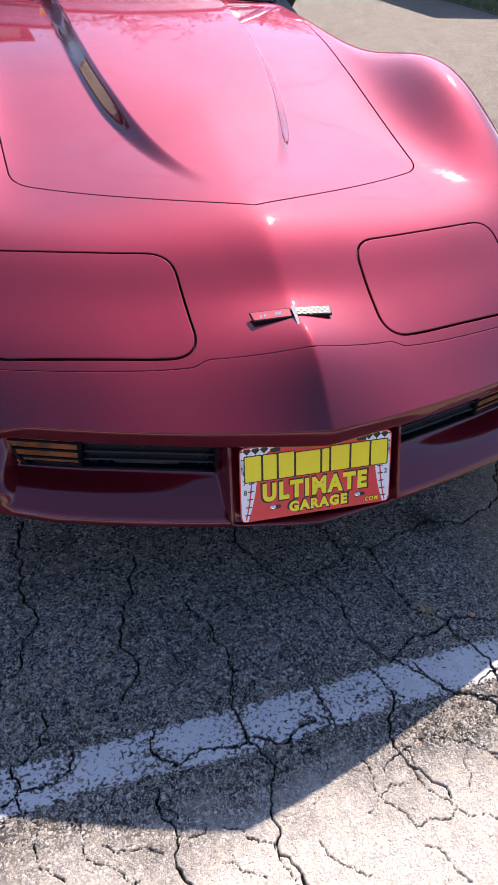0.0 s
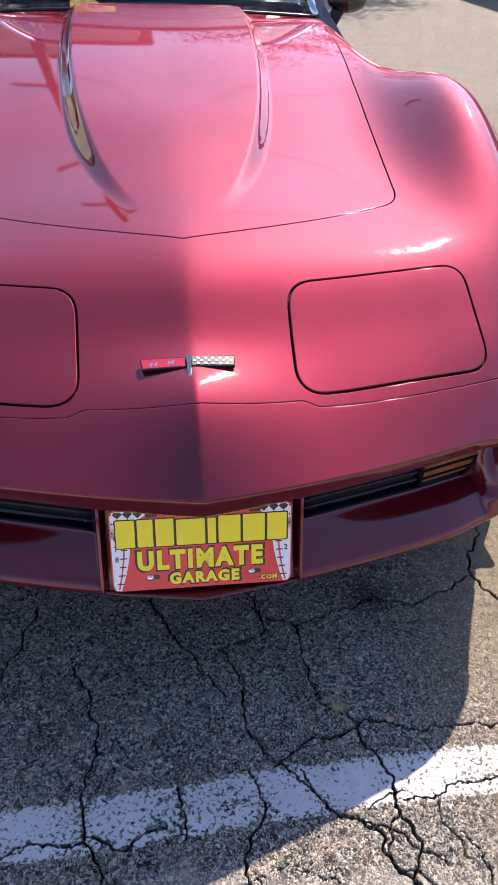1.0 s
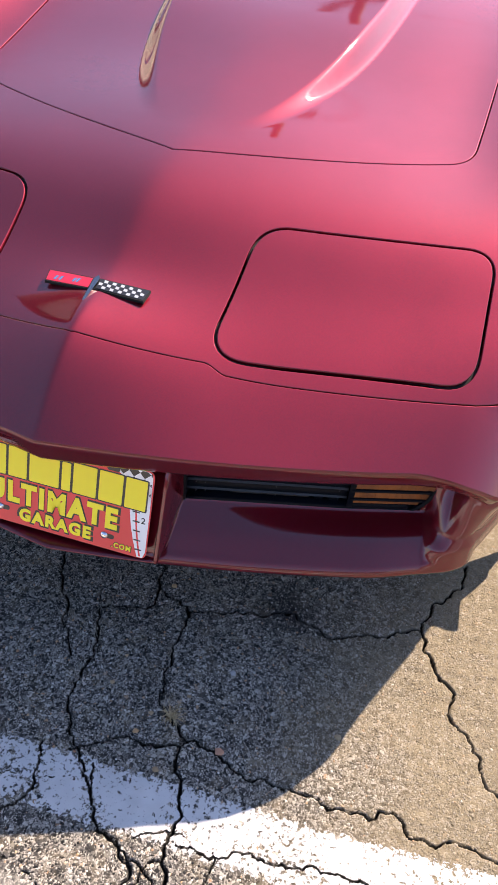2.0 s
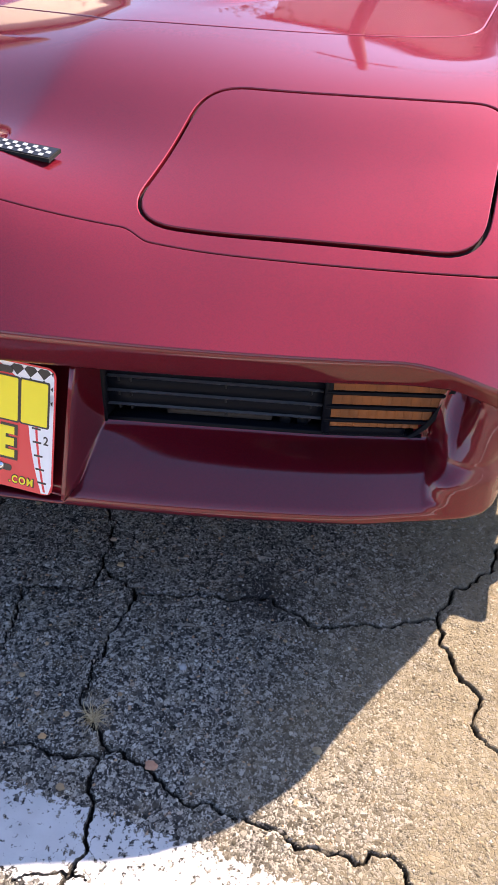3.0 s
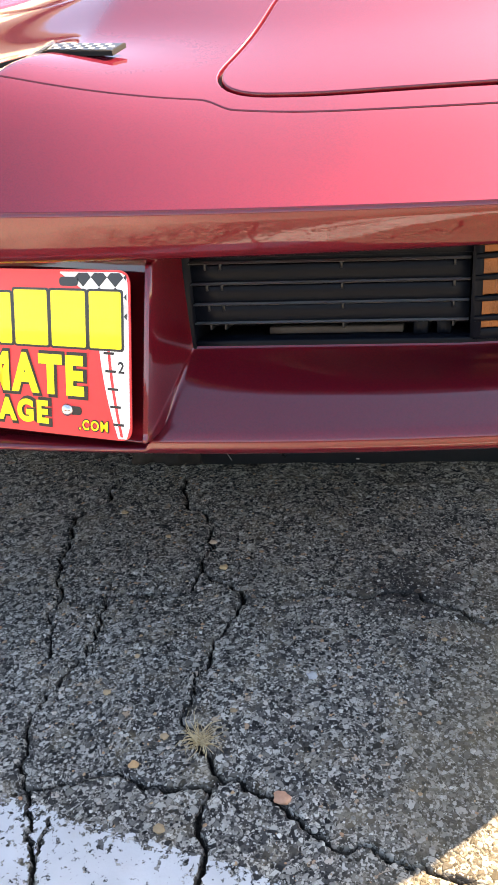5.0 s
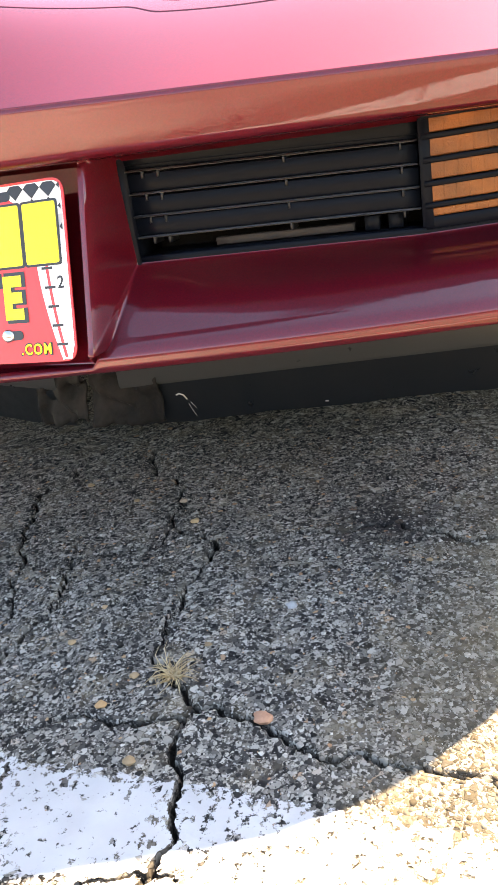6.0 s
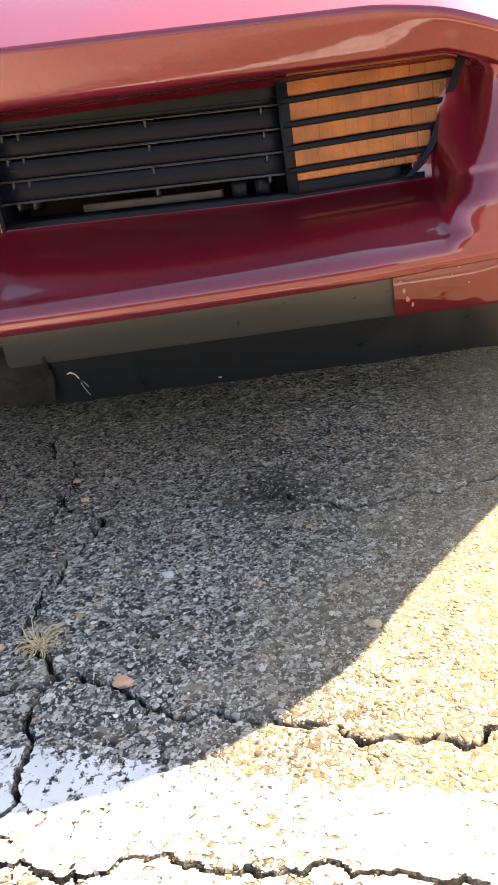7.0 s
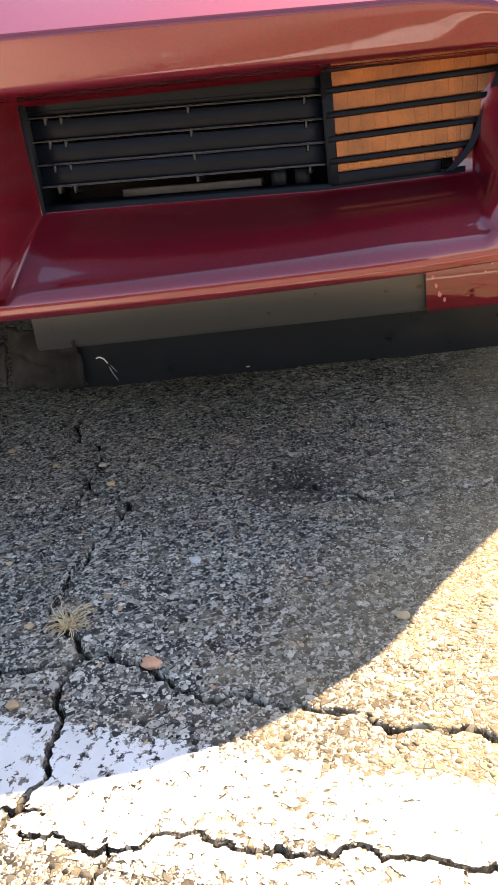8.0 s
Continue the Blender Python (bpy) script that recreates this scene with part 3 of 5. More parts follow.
# valance below the lip
for side in (1, -1):
    v, f = [], []
    cols = np.linspace(0.045, 0.80, 34)
    for x in cols:
        y = 0.168 + 0.25 * x + 0.9 * max(0, x - 0.58) ** 1.4
        for dy, z in ((0.004, 0.235), (0.0, 0.205), (-0.002, 0.142), (0.001, 0.137), (0.006, 0.136)):
            v.append((side * x, y + dy, z))
    for i in range(len(cols) - 1):
        for k in range(4):
            q = (i * 5 + k, i * 5 + k + 1, i * 5 + 6 + k, i * 5 + 5 + k)
            f.append(q if side > 0 else q[::-1])
    link_mesh("valance", v, f, VALANCE, car, "matt black plastic valance strip", True, None, 40)
    v, f = [], []
    for i, x in enumerate(cols):
        y = 0.178 + 0.25 * x + 0.9 * max(0, x - 0.58) ** 1.4
        wob = 0.0008 * math.sin(x * 37) + 0.0005 * math.sin(x * 91 + side)
        for dy, z in ((0.0, 0.150), (-0.006, 0.140), (-0.004, 0.134), (0.004, 0.10), (0.012, 0.079 + wob), (0.016, 0.078 + wob)):
            v.append((side * x, y + dy + wob * 0.6, z))
    for i in range(len(cols) - 1):
        for k in range(5):
            q = (i * 6 + k, i * 6 + k + 1, i * 6 + 7 + k, i * 6 + 6 + k)
            f.append(q if side > 0 else q[::-1])
    link_mesh("air_dam", v, f, RUBBER, car, "scuffed black rubber air dam", True, None, 40)
    # painted end piece of the valance
    v, f = [], []
    cols2 = np.linspace(0.487, 0.80, 14)
    for x in cols2:
        y = 0.160 + 0.25 * x + 0.9 * max(0, x - 0.58) ** 1.4
        for dy, z in ((0.008, 0.232), (0.0, 0.226), (-0.003, 0.18), (-0.002, 0.142), (0.002, 0.137), (0.010, 0.136)):
            v.append((side * x, y + dy, z))
    for i in range(len(cols2) - 1):
        for k in range(5):
            q = (i * 6 + k, i * 6 + k + 1, i * 6 + 7 + k, i * 6 + 6 + k)
            f.append(q if side > 0 else q[::-1])
    f.append((0, 1, 2, 3, 4, 5) if side < 0 else (5, 4, 3, 2, 1, 0))
    link_mesh("valance_end", v, f, PAINT, car, "claret painted valance end with chipped edge", True, None, 40)


# scuffs on the air dam and flaked paint on the valance end
SCUFF = material("pale_scuff", (0.55, 0.54, 0.52), 0.8)[0]
FLAKED = material("flaked_primer", (0.50, 0.16, 0.16), 0.7)[0]


def dam_spot(x, z):
    return (x, 0.178 + 0.25 * x + float(np.interp(z, [0.079, 0.10, 0.134, 0.14], [0.012, 0.004, -0.004, -0.006])) - 0.0012, z)


for run, rad in (([(0.105, 0.1185), (0.109, 0.1200), (0.1135, 0.1175), (0.1165, 0.111)], 0.0009), ([(0.117, 0.105), (0.1185, 0.096), (0.121, 0.086)], 0.0003),
                 ([(0.1195, 0.107), (0.124, 0.098)], 0.0003), ([(0.275, 0.087), (0.279, 0.0865)], 0.0008)):
    vv, ff = tube([dam_spot(*p) for p in run], rad, 6)
    link_mesh("scuff", vv, ff, SCUFF, car, "pale scuff mark on the air dam")
CHIPS = random.Random(8)
for cx, cz, size in ((0.4895, 0.205, 0.0022), (0.4905, 0.196, 0.0016), (0.492, 0.188, 0.0026), (0.4945, 0.176, 0.0020), (0.4975, 0.166, 0.0024), (0.501, 0.156, 0.0030), (0.506, 0.150, 0.0024), (0.545, 0.188, 0.0010), (0.556, 0.184, 0.0012), (0.566, 0.166, 0.0012), (0.549, 0.176, 0.0009)):
    pts = [(cx + size * CHIPS.uniform(0.5, 1.1) * math.cos(a * math.tau / 7), cz + 1.3 * size * CHIPS.uniform(0.5, 1.1) * math.sin(a * math.tau / 7)) for a in range(7)]
    y_of = lambda x, z: 0.160 + 0.25 * x + float(np.interp(z, [0.142, 0.18, 0.226], [-0.002, -0.003, 0.0]))
    v = [(x, y_of(x, z) - 0.0006, z) for x, z in pts] + [(x, y_of(x, z) + 0.001, z) for x, z in pts]
    link_mesh("paint_flake", v, [tuple(range(7))] + [(i + 7, (i + 1) % 7 + 7, (i + 1) % 7, i) for i in range(7)], FLAKED, car, "bare pink primer where paint flaked off", False)


# torn rubber flap at the inner end of the air dam
for side in (1, -1):
    v, f = [], []
    n1, n2 = 26, 14
    for j in range(n2):
        for i in range(n1):
            x = 0.005 + 0.085 * i / (n1 - 1)
            crumple = 0.009 * noise.noise((x * 38, j * 0.28, side * 3.1)) + 0.003 * noise.noise((x * 90, j * 0.55, 5.0))
            v.append((side * x, 0.172 + 0.25 * x + crumple * 1.6, 0.165 - 0.006 * j + crumple + 0.012 * (1 - i / (n1 - 1)) * (j / (n2 - 1))))
    for j in range(n2 - 1):
        for i in range(n1 - 1):
            q = (j * n1 + i, j * n1 + i + 1, j * n1 + n1 + i + 1, j * n1 + n1 + i)
            f.append(q[::-1] if side > 0 else q)
    flap = link_mesh("torn_flap", v, f, DUSTY, car, "torn crumpled black rubber flap")
    flap.modifiers.new("thick", "SOLIDIFY").thickness = 0.002


# grilles with their amber lamps
def bar_along(x0, x1, z0, z1, front, back, side, count=10, bev=0.0008):
    """A bar that follows the grille's plan from x0 to x1; inwards of the lamps it climbs towards the middle."""
    v, f = [], []
    sec = [(front + bev, z0), (front, z0 + bev), (front, z1 - bev), (front + bev, z1), (back, z1), (back, z0)]
    cols = np.linspace(x0, x1, count)
    for x in cols:
        v += [(side * x, grille_y(x) + d, z + climb(x)) for d, z in sec]
    k = len(sec)
    for i in range(count - 1):
        for j in range(k):
            q = (i * k + j, i * k + (j + 1) % k, (i + 1) * k + (j + 1) % k, (i + 1) * k + j)
            f.append(q[::-1] if side > 0 else q)
    f += [tuple(range(k)) if side > 0 else tuple(range(k))[::-1], tuple(range((count - 1) * k, count * k))[::-1] if side > 0 else tuple(range((count - 1) * k, count * k))]
    return v, f


AMBER, at, ash = material("amber_lens", (0.55, 0.18, 0.03), 0.4, Coat_Weight=0.15, Specular_IOR_Level=0.25)
tall = node(at, "VectorMath", {0: coords(at), 1: (1.0, 1.0, 0.06)}, operation="MULTIPLY").outputs[0]
glow = calc(at, "ADD", calc(at, "MULTIPLY", noise_tex(at, 26.0, 2, 0.5), 0.9), calc(at, "MULTIPLY", noise_tex(at, 420.0, 3, 0.6, tall), 0.1))
at.links.new(mix(at, ramp(at, glow, [(0.36, 0.0), (0.64, 1.0)]), (0.10, 0.037, 0.014), (0.26, 0.085, 0.021)), ash.inputs["Base Color"])
at.links.new(bump(at, voronoi(at, 600.0), 0.3, 0.001), ash.inputs["Normal"])
SLATS = (0.3705, 0.3515, 0.3325, 0.3145)
for side in (1, -1):
    g = new("grille")
    g.parent = car
    tagged(g, "black plastic grille with four thin slats")
    v, f = bar_along(0.176, 0.582, 0.284, 0.396, 0.046, 0.05, side)
    link_mesh("backing", v, f, DARK, g)
    v, f = bar_along(0.180, 0.426, 0.375, 0.394, 0.002, 0.044, side)
    link_mesh("top_rail", v, f, GRILLE_BLACK, g)
    for z in SLATS:
        v, f = bar_along(0.181, 0.420, z - 0.0008, z + 0.0007, 0.0, 0.030, side)
        link_mesh("slat", v, f, SLAT_EDGE, g)
        v, f = bar_along(0.181, 0.420, z + 0.0012, z + 0.0165, 0.0035, 0.018, side)
        link_mesh("louvre", v, f, GRILLE_BLACK, g)
    for x in (0.196, 0.209, 0.312, 0.406):
        for z in SLATS:
            v, f = bar_along(x, x + 0.0018, z - 0.0065, z + 0.0005, 0.0018, 0.02, side, 2)
            link_mesh("fin", v, f, RUBBER, g)
    v, f = bar_along(0.1772, 0.184, 0.290, 0.396, -0.0025, 0.044, side, 2)
    link_mesh("end_post", v, f, GRILLE_BLACK, g)
    v, f = bar_along(0.422, 0.431, 0.298, 0.392, -0.003, 0.044, side, 2)
    link_mesh("end_post", v, f, GRILLE_BLACK, g)
    v, f = bar_along(0.181, 0.536, 0.2890, 0.2985, -0.001, 0.044, side)
    link_mesh("bottom_rail", v, f, GRILLE_BLACK, g)
    v, f = bar_along(0.245, 0.362, 0.300, 0.3065, 0.012, 0.022, side)
    link_mesh("support_bar", v, f, rubber_material("rusty_bar", (0.035, 0.030, 0.027), 0.85), g, "scuffed grey metal support bar")
    for x in (0.372, 0.392):
        v, f = bar_along(x, x + 0.012, 0.299, 0.312, 0.010, 0.03, side, 2)
        link_mesh("bracket", v, f, GRILLE_BLACK, g)
    lamp = new("parking_lamp")
    lamp.parent = car
    lamp.location = (-side * 0.001, -0.001, 0.0)
    tagged(lamp, "amber ribbed parking lamp with black bars")

    def end_x(z):
        return 0.5345 + (z - 0.304) * 0.42

    for z0, z1 in ((0.3750, 0.3870), (0.3560, 0.3705), (0.3375, 0.3515), (0.3190, 0.3330), (0.3070, 0.3140)):
        v, f = [], []
        x0, x1 = 0.4315, end_x((z0 + z1) / 2) - (0.006 if z0 < 0.31 else 0.0)
        cols = []
        k = 11
        for i in range(k):
            a, b = x0 + (x1 - x0) * i / k, x0 + (x1 - x0) * (i + 1) / k
            cols += [(a, 0.0005), (a + 0.0005, 0.0002), (a + 0.0012, 0.0), (b - 0.0012, 0.0), (b - 0.0005, 0.0002), (b, 0.0005)]
        for x, d in cols:
            v += [(side * x, grille_y(x) + 0.02, z0), (side * x, grille_y(x) + d - 0.001, z0), (side * x, grille_y(x) + d - 0.002, z0 + 0.001), (side * x, grille_y(x) + d - 0.002, z1 - 0.001), (side * x, grille_y(x) + d - 0.001, z1), (side * x, grille_y(x) + 0.02, z1)]
        for i in range(len(cols) - 1):
            for j in range(5):
                q = (i * 6 + j, i * 6 + j + 1, i * 6 + 7 + j, i * 6 + 6 + j)
                f.append(q if side < 0 else q[::-1])
        link_mesh("lens", v, f, AMBER, lamp, "", True, None, 30)
    for z in (*SLATS, 0.3885):
        z = z + (0.0018 if z < 0.38 else 0)
        v, f = bar_along(0.426, end_x(z) + 0.002, z - 0.0024, z + 0.0024, -0.004, 0.02, side)
        link_mesh("bar", v, f, GRILLE_BLACK, lamp)
    v, f = bar_along(0.426, end_x(0.30) - 0.016, 0.2960, 0.3065, -0.002, 0.02, side)
    link_mesh("lower_frame", v, f, GRILLE_BLACK, lamp)
    # slanted outer frame
    v, f = [], []
    for z in np.linspace(0.2965, 0.392, 16):
        x = end_x(z) - 0.42 * max(0.0, 0.322 - z) ** 2 / 0.0245
        for dx, d in ((0.0003, 0.02), (0.0003, -0.004), (0.0065, -0.004), (0.0095, 0.02)):
            v.append((side * (x + dx), grille_y(x) + d, z))
    for i in range(15):
        for j in range(3):
            q = (i * 4 + j, i * 4 + j + 1, i * 4 + 5 + j, i * 4 + 4 + j)
            f.append(q if side > 0 else q[::-1])
    link_mesh("outer_frame", v, f, GRILLE_BLACK, lamp, "", True, None, 30)


# ---------------------------------------------------------------- number plate
PLATE = Matrix.Translation((0.0, -0.0235, 0.316)) @ Matrix.Rotation(radians(-15.5), 4, "X") @ Matrix.Rotation(radians(90), 4, "X")
# in the plate's own frame x runs to the viewer's right, y up and z towards the viewer


def plate_shape(poly, z0, z1, mat, name, parent, label=""):
    """A flat piece on the plate, between two heights over its face."""
    k = len(poly)
    v = [(x, y, z1) for x, y in poly] + [(x, y, z0) for x, y in poly]
    f = [tuple(range(k))] + [(i + k, (i + 1) % k + k, (i + 1) % k, i) for i in range(k)]
    ob = link_mesh(name, v, f, mat, parent, label, False)
    return ob


def rect(x0, y0, x1, y1, r=0.0, seg=4):
    p = [(x0, y0), (x1, y0), (x1, y1), (x0, y1)]
    return rounded(p, [r] * 4, seg) if r else p


plate = plate_shape(rect(-0.1525, -0.0755, 0.1525, 0.0755, 0.013, 6), -0.0012, 0.0, REDINK, "licence_plate", car, "red novelty plate with yellow lettering and dial graphics")
plate.matrix_local = PLATE


def clip_rect(poly, x0, y0, x1, y1):
    """The convex outline cut to a rectangle."""
    for ax, lim, keep in ((0, x0, 1), (0, x1, -1), (1, y0, 1), (1, y1, -1)):
        out = []
        for a, b in zip(poly, poly[1:] + poly[:1]):
            ia, ib = (a[ax] - lim) * keep >= 0, (b[ax] - lim) * keep >= 0
            if ia:
                out.append(a)
            if ia != ib:
                t = (lim - a[ax]) / (b[ax] - a[ax])
                out.append((a[0] + (b[0] - a[0]) * t, a[1] + (b[1] - a[1]) * t))
        poly = out
        if not poly:
            return []
    return poly


for side in (1, -1):
    # white corner with black chequers
    tri = [(0.078, 0.0735), (0.150, 0.0735), (0.1505, 0.024), (0.128, 0.044)]
    if side < 0:
        tri = [(-a, b) for a, b in tri[::-1]]
    plate_shape(rounded(tri, [0.004, 0.010, 0.002, 0.01] if side > 0 else [0.01, 0.002, 0.010, 0.004], 4), 0.0, 0.0002, WHITEINK, "chequer_ground", plate)
    for j in range(6):
        for i in range(7):
            cx, cy = 0.0880 + 0.0166 * i, 0.0690 - 0.0166 * j
            if cx - 0.005 < 0.080 + (0.0735 - cy) * 1.6 or cy < 0.034:
                continue
            d = clip_rect([(cx - 0.0083, cy), (cx, cy - 0.0083), (cx + 0.0083, cy), (cx, cy + 0.0083)], 0.0, 0.0, 0.149, 0.0728)
            if len(d) > 2:
                plate_shape([(side * a, b) for a, b in (d if side > 0 else d[::-1])], 0.0002, 0.0004, BLACKINK, "chequer", plate)
    # white dial arc at the side
    outer = [(side * 0.1505, y) for y in np.linspace(-0.062, 0.046, 9)]
    innr = [(side * (0.118 + 0.017 * ((0.04 - y) / 0.105) ** 2), y) for y in np.linspace(0.040, -0.074, 12)]
    arc = outer + [(side * 0.118, 0.046)] + innr + [(side * 0.147, -0.0735)]
    plate_shape(arc if side > 0 else arc[::-1], 0.0, 0.0002, WHITEINK, "dial", plate)
    redarc = [(side * (0.127 + 0.012 * ((0.04 - y) / 0.105) ** 2), y) for y in np.linspace(0.030, -0.072, 12)]
    redarc += [(a + side * 0.0028, b) for a, b in redarc[::-1]]
    plate_shape(redarc[::-1] if side > 0 else redarc, 0.0002, 0.0003, REDINK, "dial_ring", plate)
    for k in range(6):
        y = 0.018 - k * 0.016
        x = side * (0.123 + 0.011 * ((0.04 - y) / 0.105) ** 2)
        plate_shape(rect(min(x, x + side * 0.011), y, max(x, x + side * 0.011), y + 0.0022), 0.0003, 0.0005, BLACKINK, "tick", plate)


def lettering(text, width, height, x, y, mat, name, z, grow, parent):
    """A word in the built-in font, fitted into width and height with its middle at (x, y)."""
    cu = bpy.data.curves.new(name, "FONT")
    cu.body, cu.align_x, cu.align_y, cu.offset = text, "CENTER", "CENTER", grow
    cu.extrude, cu.space_character = 0.0, 1.24
    cu.resolution_u = 4
    tmp = bpy.data.objects.new(name, cu)
    me = bpy.data.meshes.new_from_object(tmp)
    bpy.data.objects.remove(tmp)
    co = np.array([v.co[:] for v in me.vertices])
    lo, hi = co.min(0), co.max(0)
    sx, sy = width / (hi[0] - lo[0]), height / (hi[1] - lo[1])
    for vtx in me.vertices:
        vtx.co = ((vtx.co.x - (lo[0] + hi[0]) / 2) * sx + x, (vtx.co.y - (lo[1] + hi[1]) / 2) * sy + y, z)
    me.materials.clear()
    me.materials.append(mat)
    ob = new(name, me)
    ob.parent = parent
    return ob


for text, fx, fy in (("6", -0.1435, 0.026), ("7", -0.1430, 0.006), ("8", -0.1425, -0.014), ("4", 0.1430, 0.011), ("2", 0.1425, -0.009)):
    lettering(text, 0.0065, 0.0105, fx, fy, BLACKINK, "figure", 0.0005, 0.02, plate)
# name row: plain yellow blocks on black
widths = (0.031, 0.026, 0.030, 0.048, 0.014, 0.037, 0.037, 0.033)
x = -0.1420
for i, w in enumerate(widths):
    hi = 0.057 - 0.003 * (i == 3 or i == 4)
    plate_shape(rect(x - 0.0022, 0.0050, x + w + 0.0024, hi + 0.002, 0.003, 3), 0.0004, 0.0006, BLACKINK, "block_edge", plate)
    plate_shape(rect(x, 0.0070, x + w, hi, 0.002, 3), 0.0006, 0.0009, YELLOW, "block", plate)
    x += w + 0.0042
for text, w, h, cx, cy in (("ULTIMATE", 0.212, 0.038, -0.003, -0.0195), ("GARAGE", 0.119, 0.0225, 0.003, -0.0555)):
    lettering(text, w + 0.008, h + 0.006, cx, cy, BLACKINK, "word_outline", 0.0006, 0.082, plate)
    lettering(text, w, h, cx, cy, YELLOW, "word", 0.0010, 0.056, plate)
lettering(".COM", 0.0335, 0.0115, 0.1120, -0.0640, BLACKINK, "word_outline", 0.0006, 0.07, plate)
lettering(".COM", 0.0310, 0.0095, 0.1120, -0.0640, YELLOW, "word", 0.0010, 0.03, plate)
for sx in (-0.089, 0.0835):
    plate_shape(rect(sx - 0.004, -0.0555, sx + 0.016, -0.0475, 0.0039, 4), 0.0004, 0.0007, BLACKINK, "slot", plate)
    plate_shape(rect(sx - 0.004, 0.061, sx + 0.016, 0.069, 0.0039, 4), 0.0007, 0.0010, BLACKINK, "slot", plate)
    bm = bmesh.new()
    bmesh.ops.create_uvsphere(bm, u_segments=16, v_segments=8, radius=0.0062, matrix=Matrix.Translation((sx, -0.0515, 0.0006)) @ Matrix.Diagonal((1, 1, 0.55, 1)))
    part("screw", bm, CHROME, plate, "chrome plate screw")

# ---------------------------------------------------------------- emblem on the nose
emblem = new("emblem")
emblem.parent = car
tagged(emblem, "small crossed-flags emblem, red and chequered, chrome-edged")
CHECK = material("worn_white_enamel", (0.42, 0.43, 0.45), 0.35, Coat_Weight=0.4)[0]


def emb_piece(poly, z0, z1, mat, name):
    k = len(poly)
    flat = np.array(poly) * (1.0, 1.12) + (-0.008, 0.160) + np.abs(np.array(poly)[:, :1]) * (0.0, 0.034)
    base = skin_z(np.zeros(2), np.array([0.150, 0.170]))
    rest = base[0] + (flat[:, 1] - 0.150) * ((base[1] - base[0]) / 0.02 + 0.22) - 0.13 * np.abs(flat[:, 0]) + 0.001
    v = [(x, y, h + z) for z in (z1, z0) for (x, y), h in zip(flat, rest)]
    f = [tuple(range(k))] + [(i + k, (i + 1) % k + k, (i + 1) % k, i) for i in range(k)]
    return link_mesh(name, v, f, mat, emblem, "", False)


for side in (1, -1):
    def flag(x0, y0, x1, y1):
        p = [(x0, y0), (x1, y0 + 0.004), (x1 + 0.003, y1 + 0.005), (x0, y1)]
        return p if side > 0 else [(-a, b) for a, b in p[::-1]]

    emb_piece(flag(0.004, -0.010, 0.078, 0.009), -0.0030, 0.0012, DARK, "flag_rim")
    emb_piece(flag(0.006, -0.0085, 0.0765, 0.0075), 0.0012, 0.0017, BLACKINK if side > 0 else material("flag_red", (0.5, 0.01, 0.03), 0.3, Coat_Weight=1.0)[0], "flag")
    if side > 0:
        for i in range(11):
            for j in range(3):
                if (i + j) % 2:
                    x0, y0 = 0.007 + i * 0.0062, -0.008 + j * 0.0051 + i * 0.00035
                    emb_piece([(x0 + 0.0003, y0 + 0.0004), (x0 + 0.0055, y0 + 0.0004), (x0 + 0.0058, y0 + 0.0044), (x0 + 0.0006, y0 + 0.0044)], 0.0017, 0.0020, CHECK, "check")
    else:
        for x0 in (-0.066, -0.058, -0.036, -0.030):
            emb_piece([(x0, -0.002), (x0 + 0.004, -0.003), (x0 + 0.007, 0.004), (x0 + 0.002, 0.004)], 0.0017, 0.0020, CHROME, "motif")
emb_piece([(-0.003, -0.033), (0.001, -0.035), (0.006, 0.006), (0.002, 0.011), (-0.003, 0.006)], -0.004, 0.0046, material("dark_chrome", (0.30, 0.29, 0.29), 0.25, 1.0)[0], "stem")

# ---------------------------------------------------------------- rest of the car
# cowl, doors and tail in one swept upper body
gy = np.linspace(2.065, 4.62, 60)
gs = np.linspace(-1, 1, 61)
v = []
for y in gy:
    end = float(side_s(y)) + 0.42
    v += list(drape(gs * end, np.full(len(gs), y)) * (1, 1, 1) - np.array((0, 0, 0.012 if y < 2.07 else 0)))
k = len(gs)
link_mesh("rear_body", v, [(i * k + j, i * k + j + 1, i * k + k + j + 1, i * k + k + j) for i in range(len(gy) - 1) for j in range(k - 1)], PAINT, car, "", True, None, 50)
# tail panel
tail = [v[-k + j] for j in range(k)]
low_tail = [(p[0] * 0.96, 4.66, 0.35) for p in tail]
link_mesh("tail_panel", tail + low_tail, [(j, j + 1, k + j + 1, k + j) for j in range(k - 1)], PAINT, car)

# windscreen with its frame, roof and rear window
WS_B, WS_T = 2.11, 2.59


def ws(u, t):
    """A place on the windscreen: u across from -1 to 1, t up from 0 to 1."""
    half = 0.585 - 0.085 * t
    return (u * half, WS_B + (WS_T - WS_B) * t + 0.10 * u * u * (1 - 0.4 * t), 0.880 + 0.315 * t - 0.026 * u * u)


n1, n2 = 21, 9
v = [ws(-1 + 2 * i / (n1 - 1), j / (n2 - 1)) for j in range(n2) for i in range(n1)]
pane = link_mesh("windscreen", v, [(j * n1 + i, j * n1 + i + 1, j * n1 + n1 + i + 1, j * n1 + n1 + i) for j in range(n2 - 1) for i in range(n1 - 1)], GLASS, car, "tinted curved windscreen glass")
pane.visible_shadow = False
sol = pane.modifiers.new("thick", "SOLIDIFY")
sol.thickness = 0.005
for side in (1, -1):
    vv, ff = tube([ws(side * 1.0, t / 8) for t in range(9)], 0.017, 10)
    link_mesh("screen_pillar", vv, ff, CHROME, car, "bright windscreen pillar trim")
vv, ff = tube([ws(-1 + 2 * i / 20, 0.0) for i in range(21)], 0.006, 10)
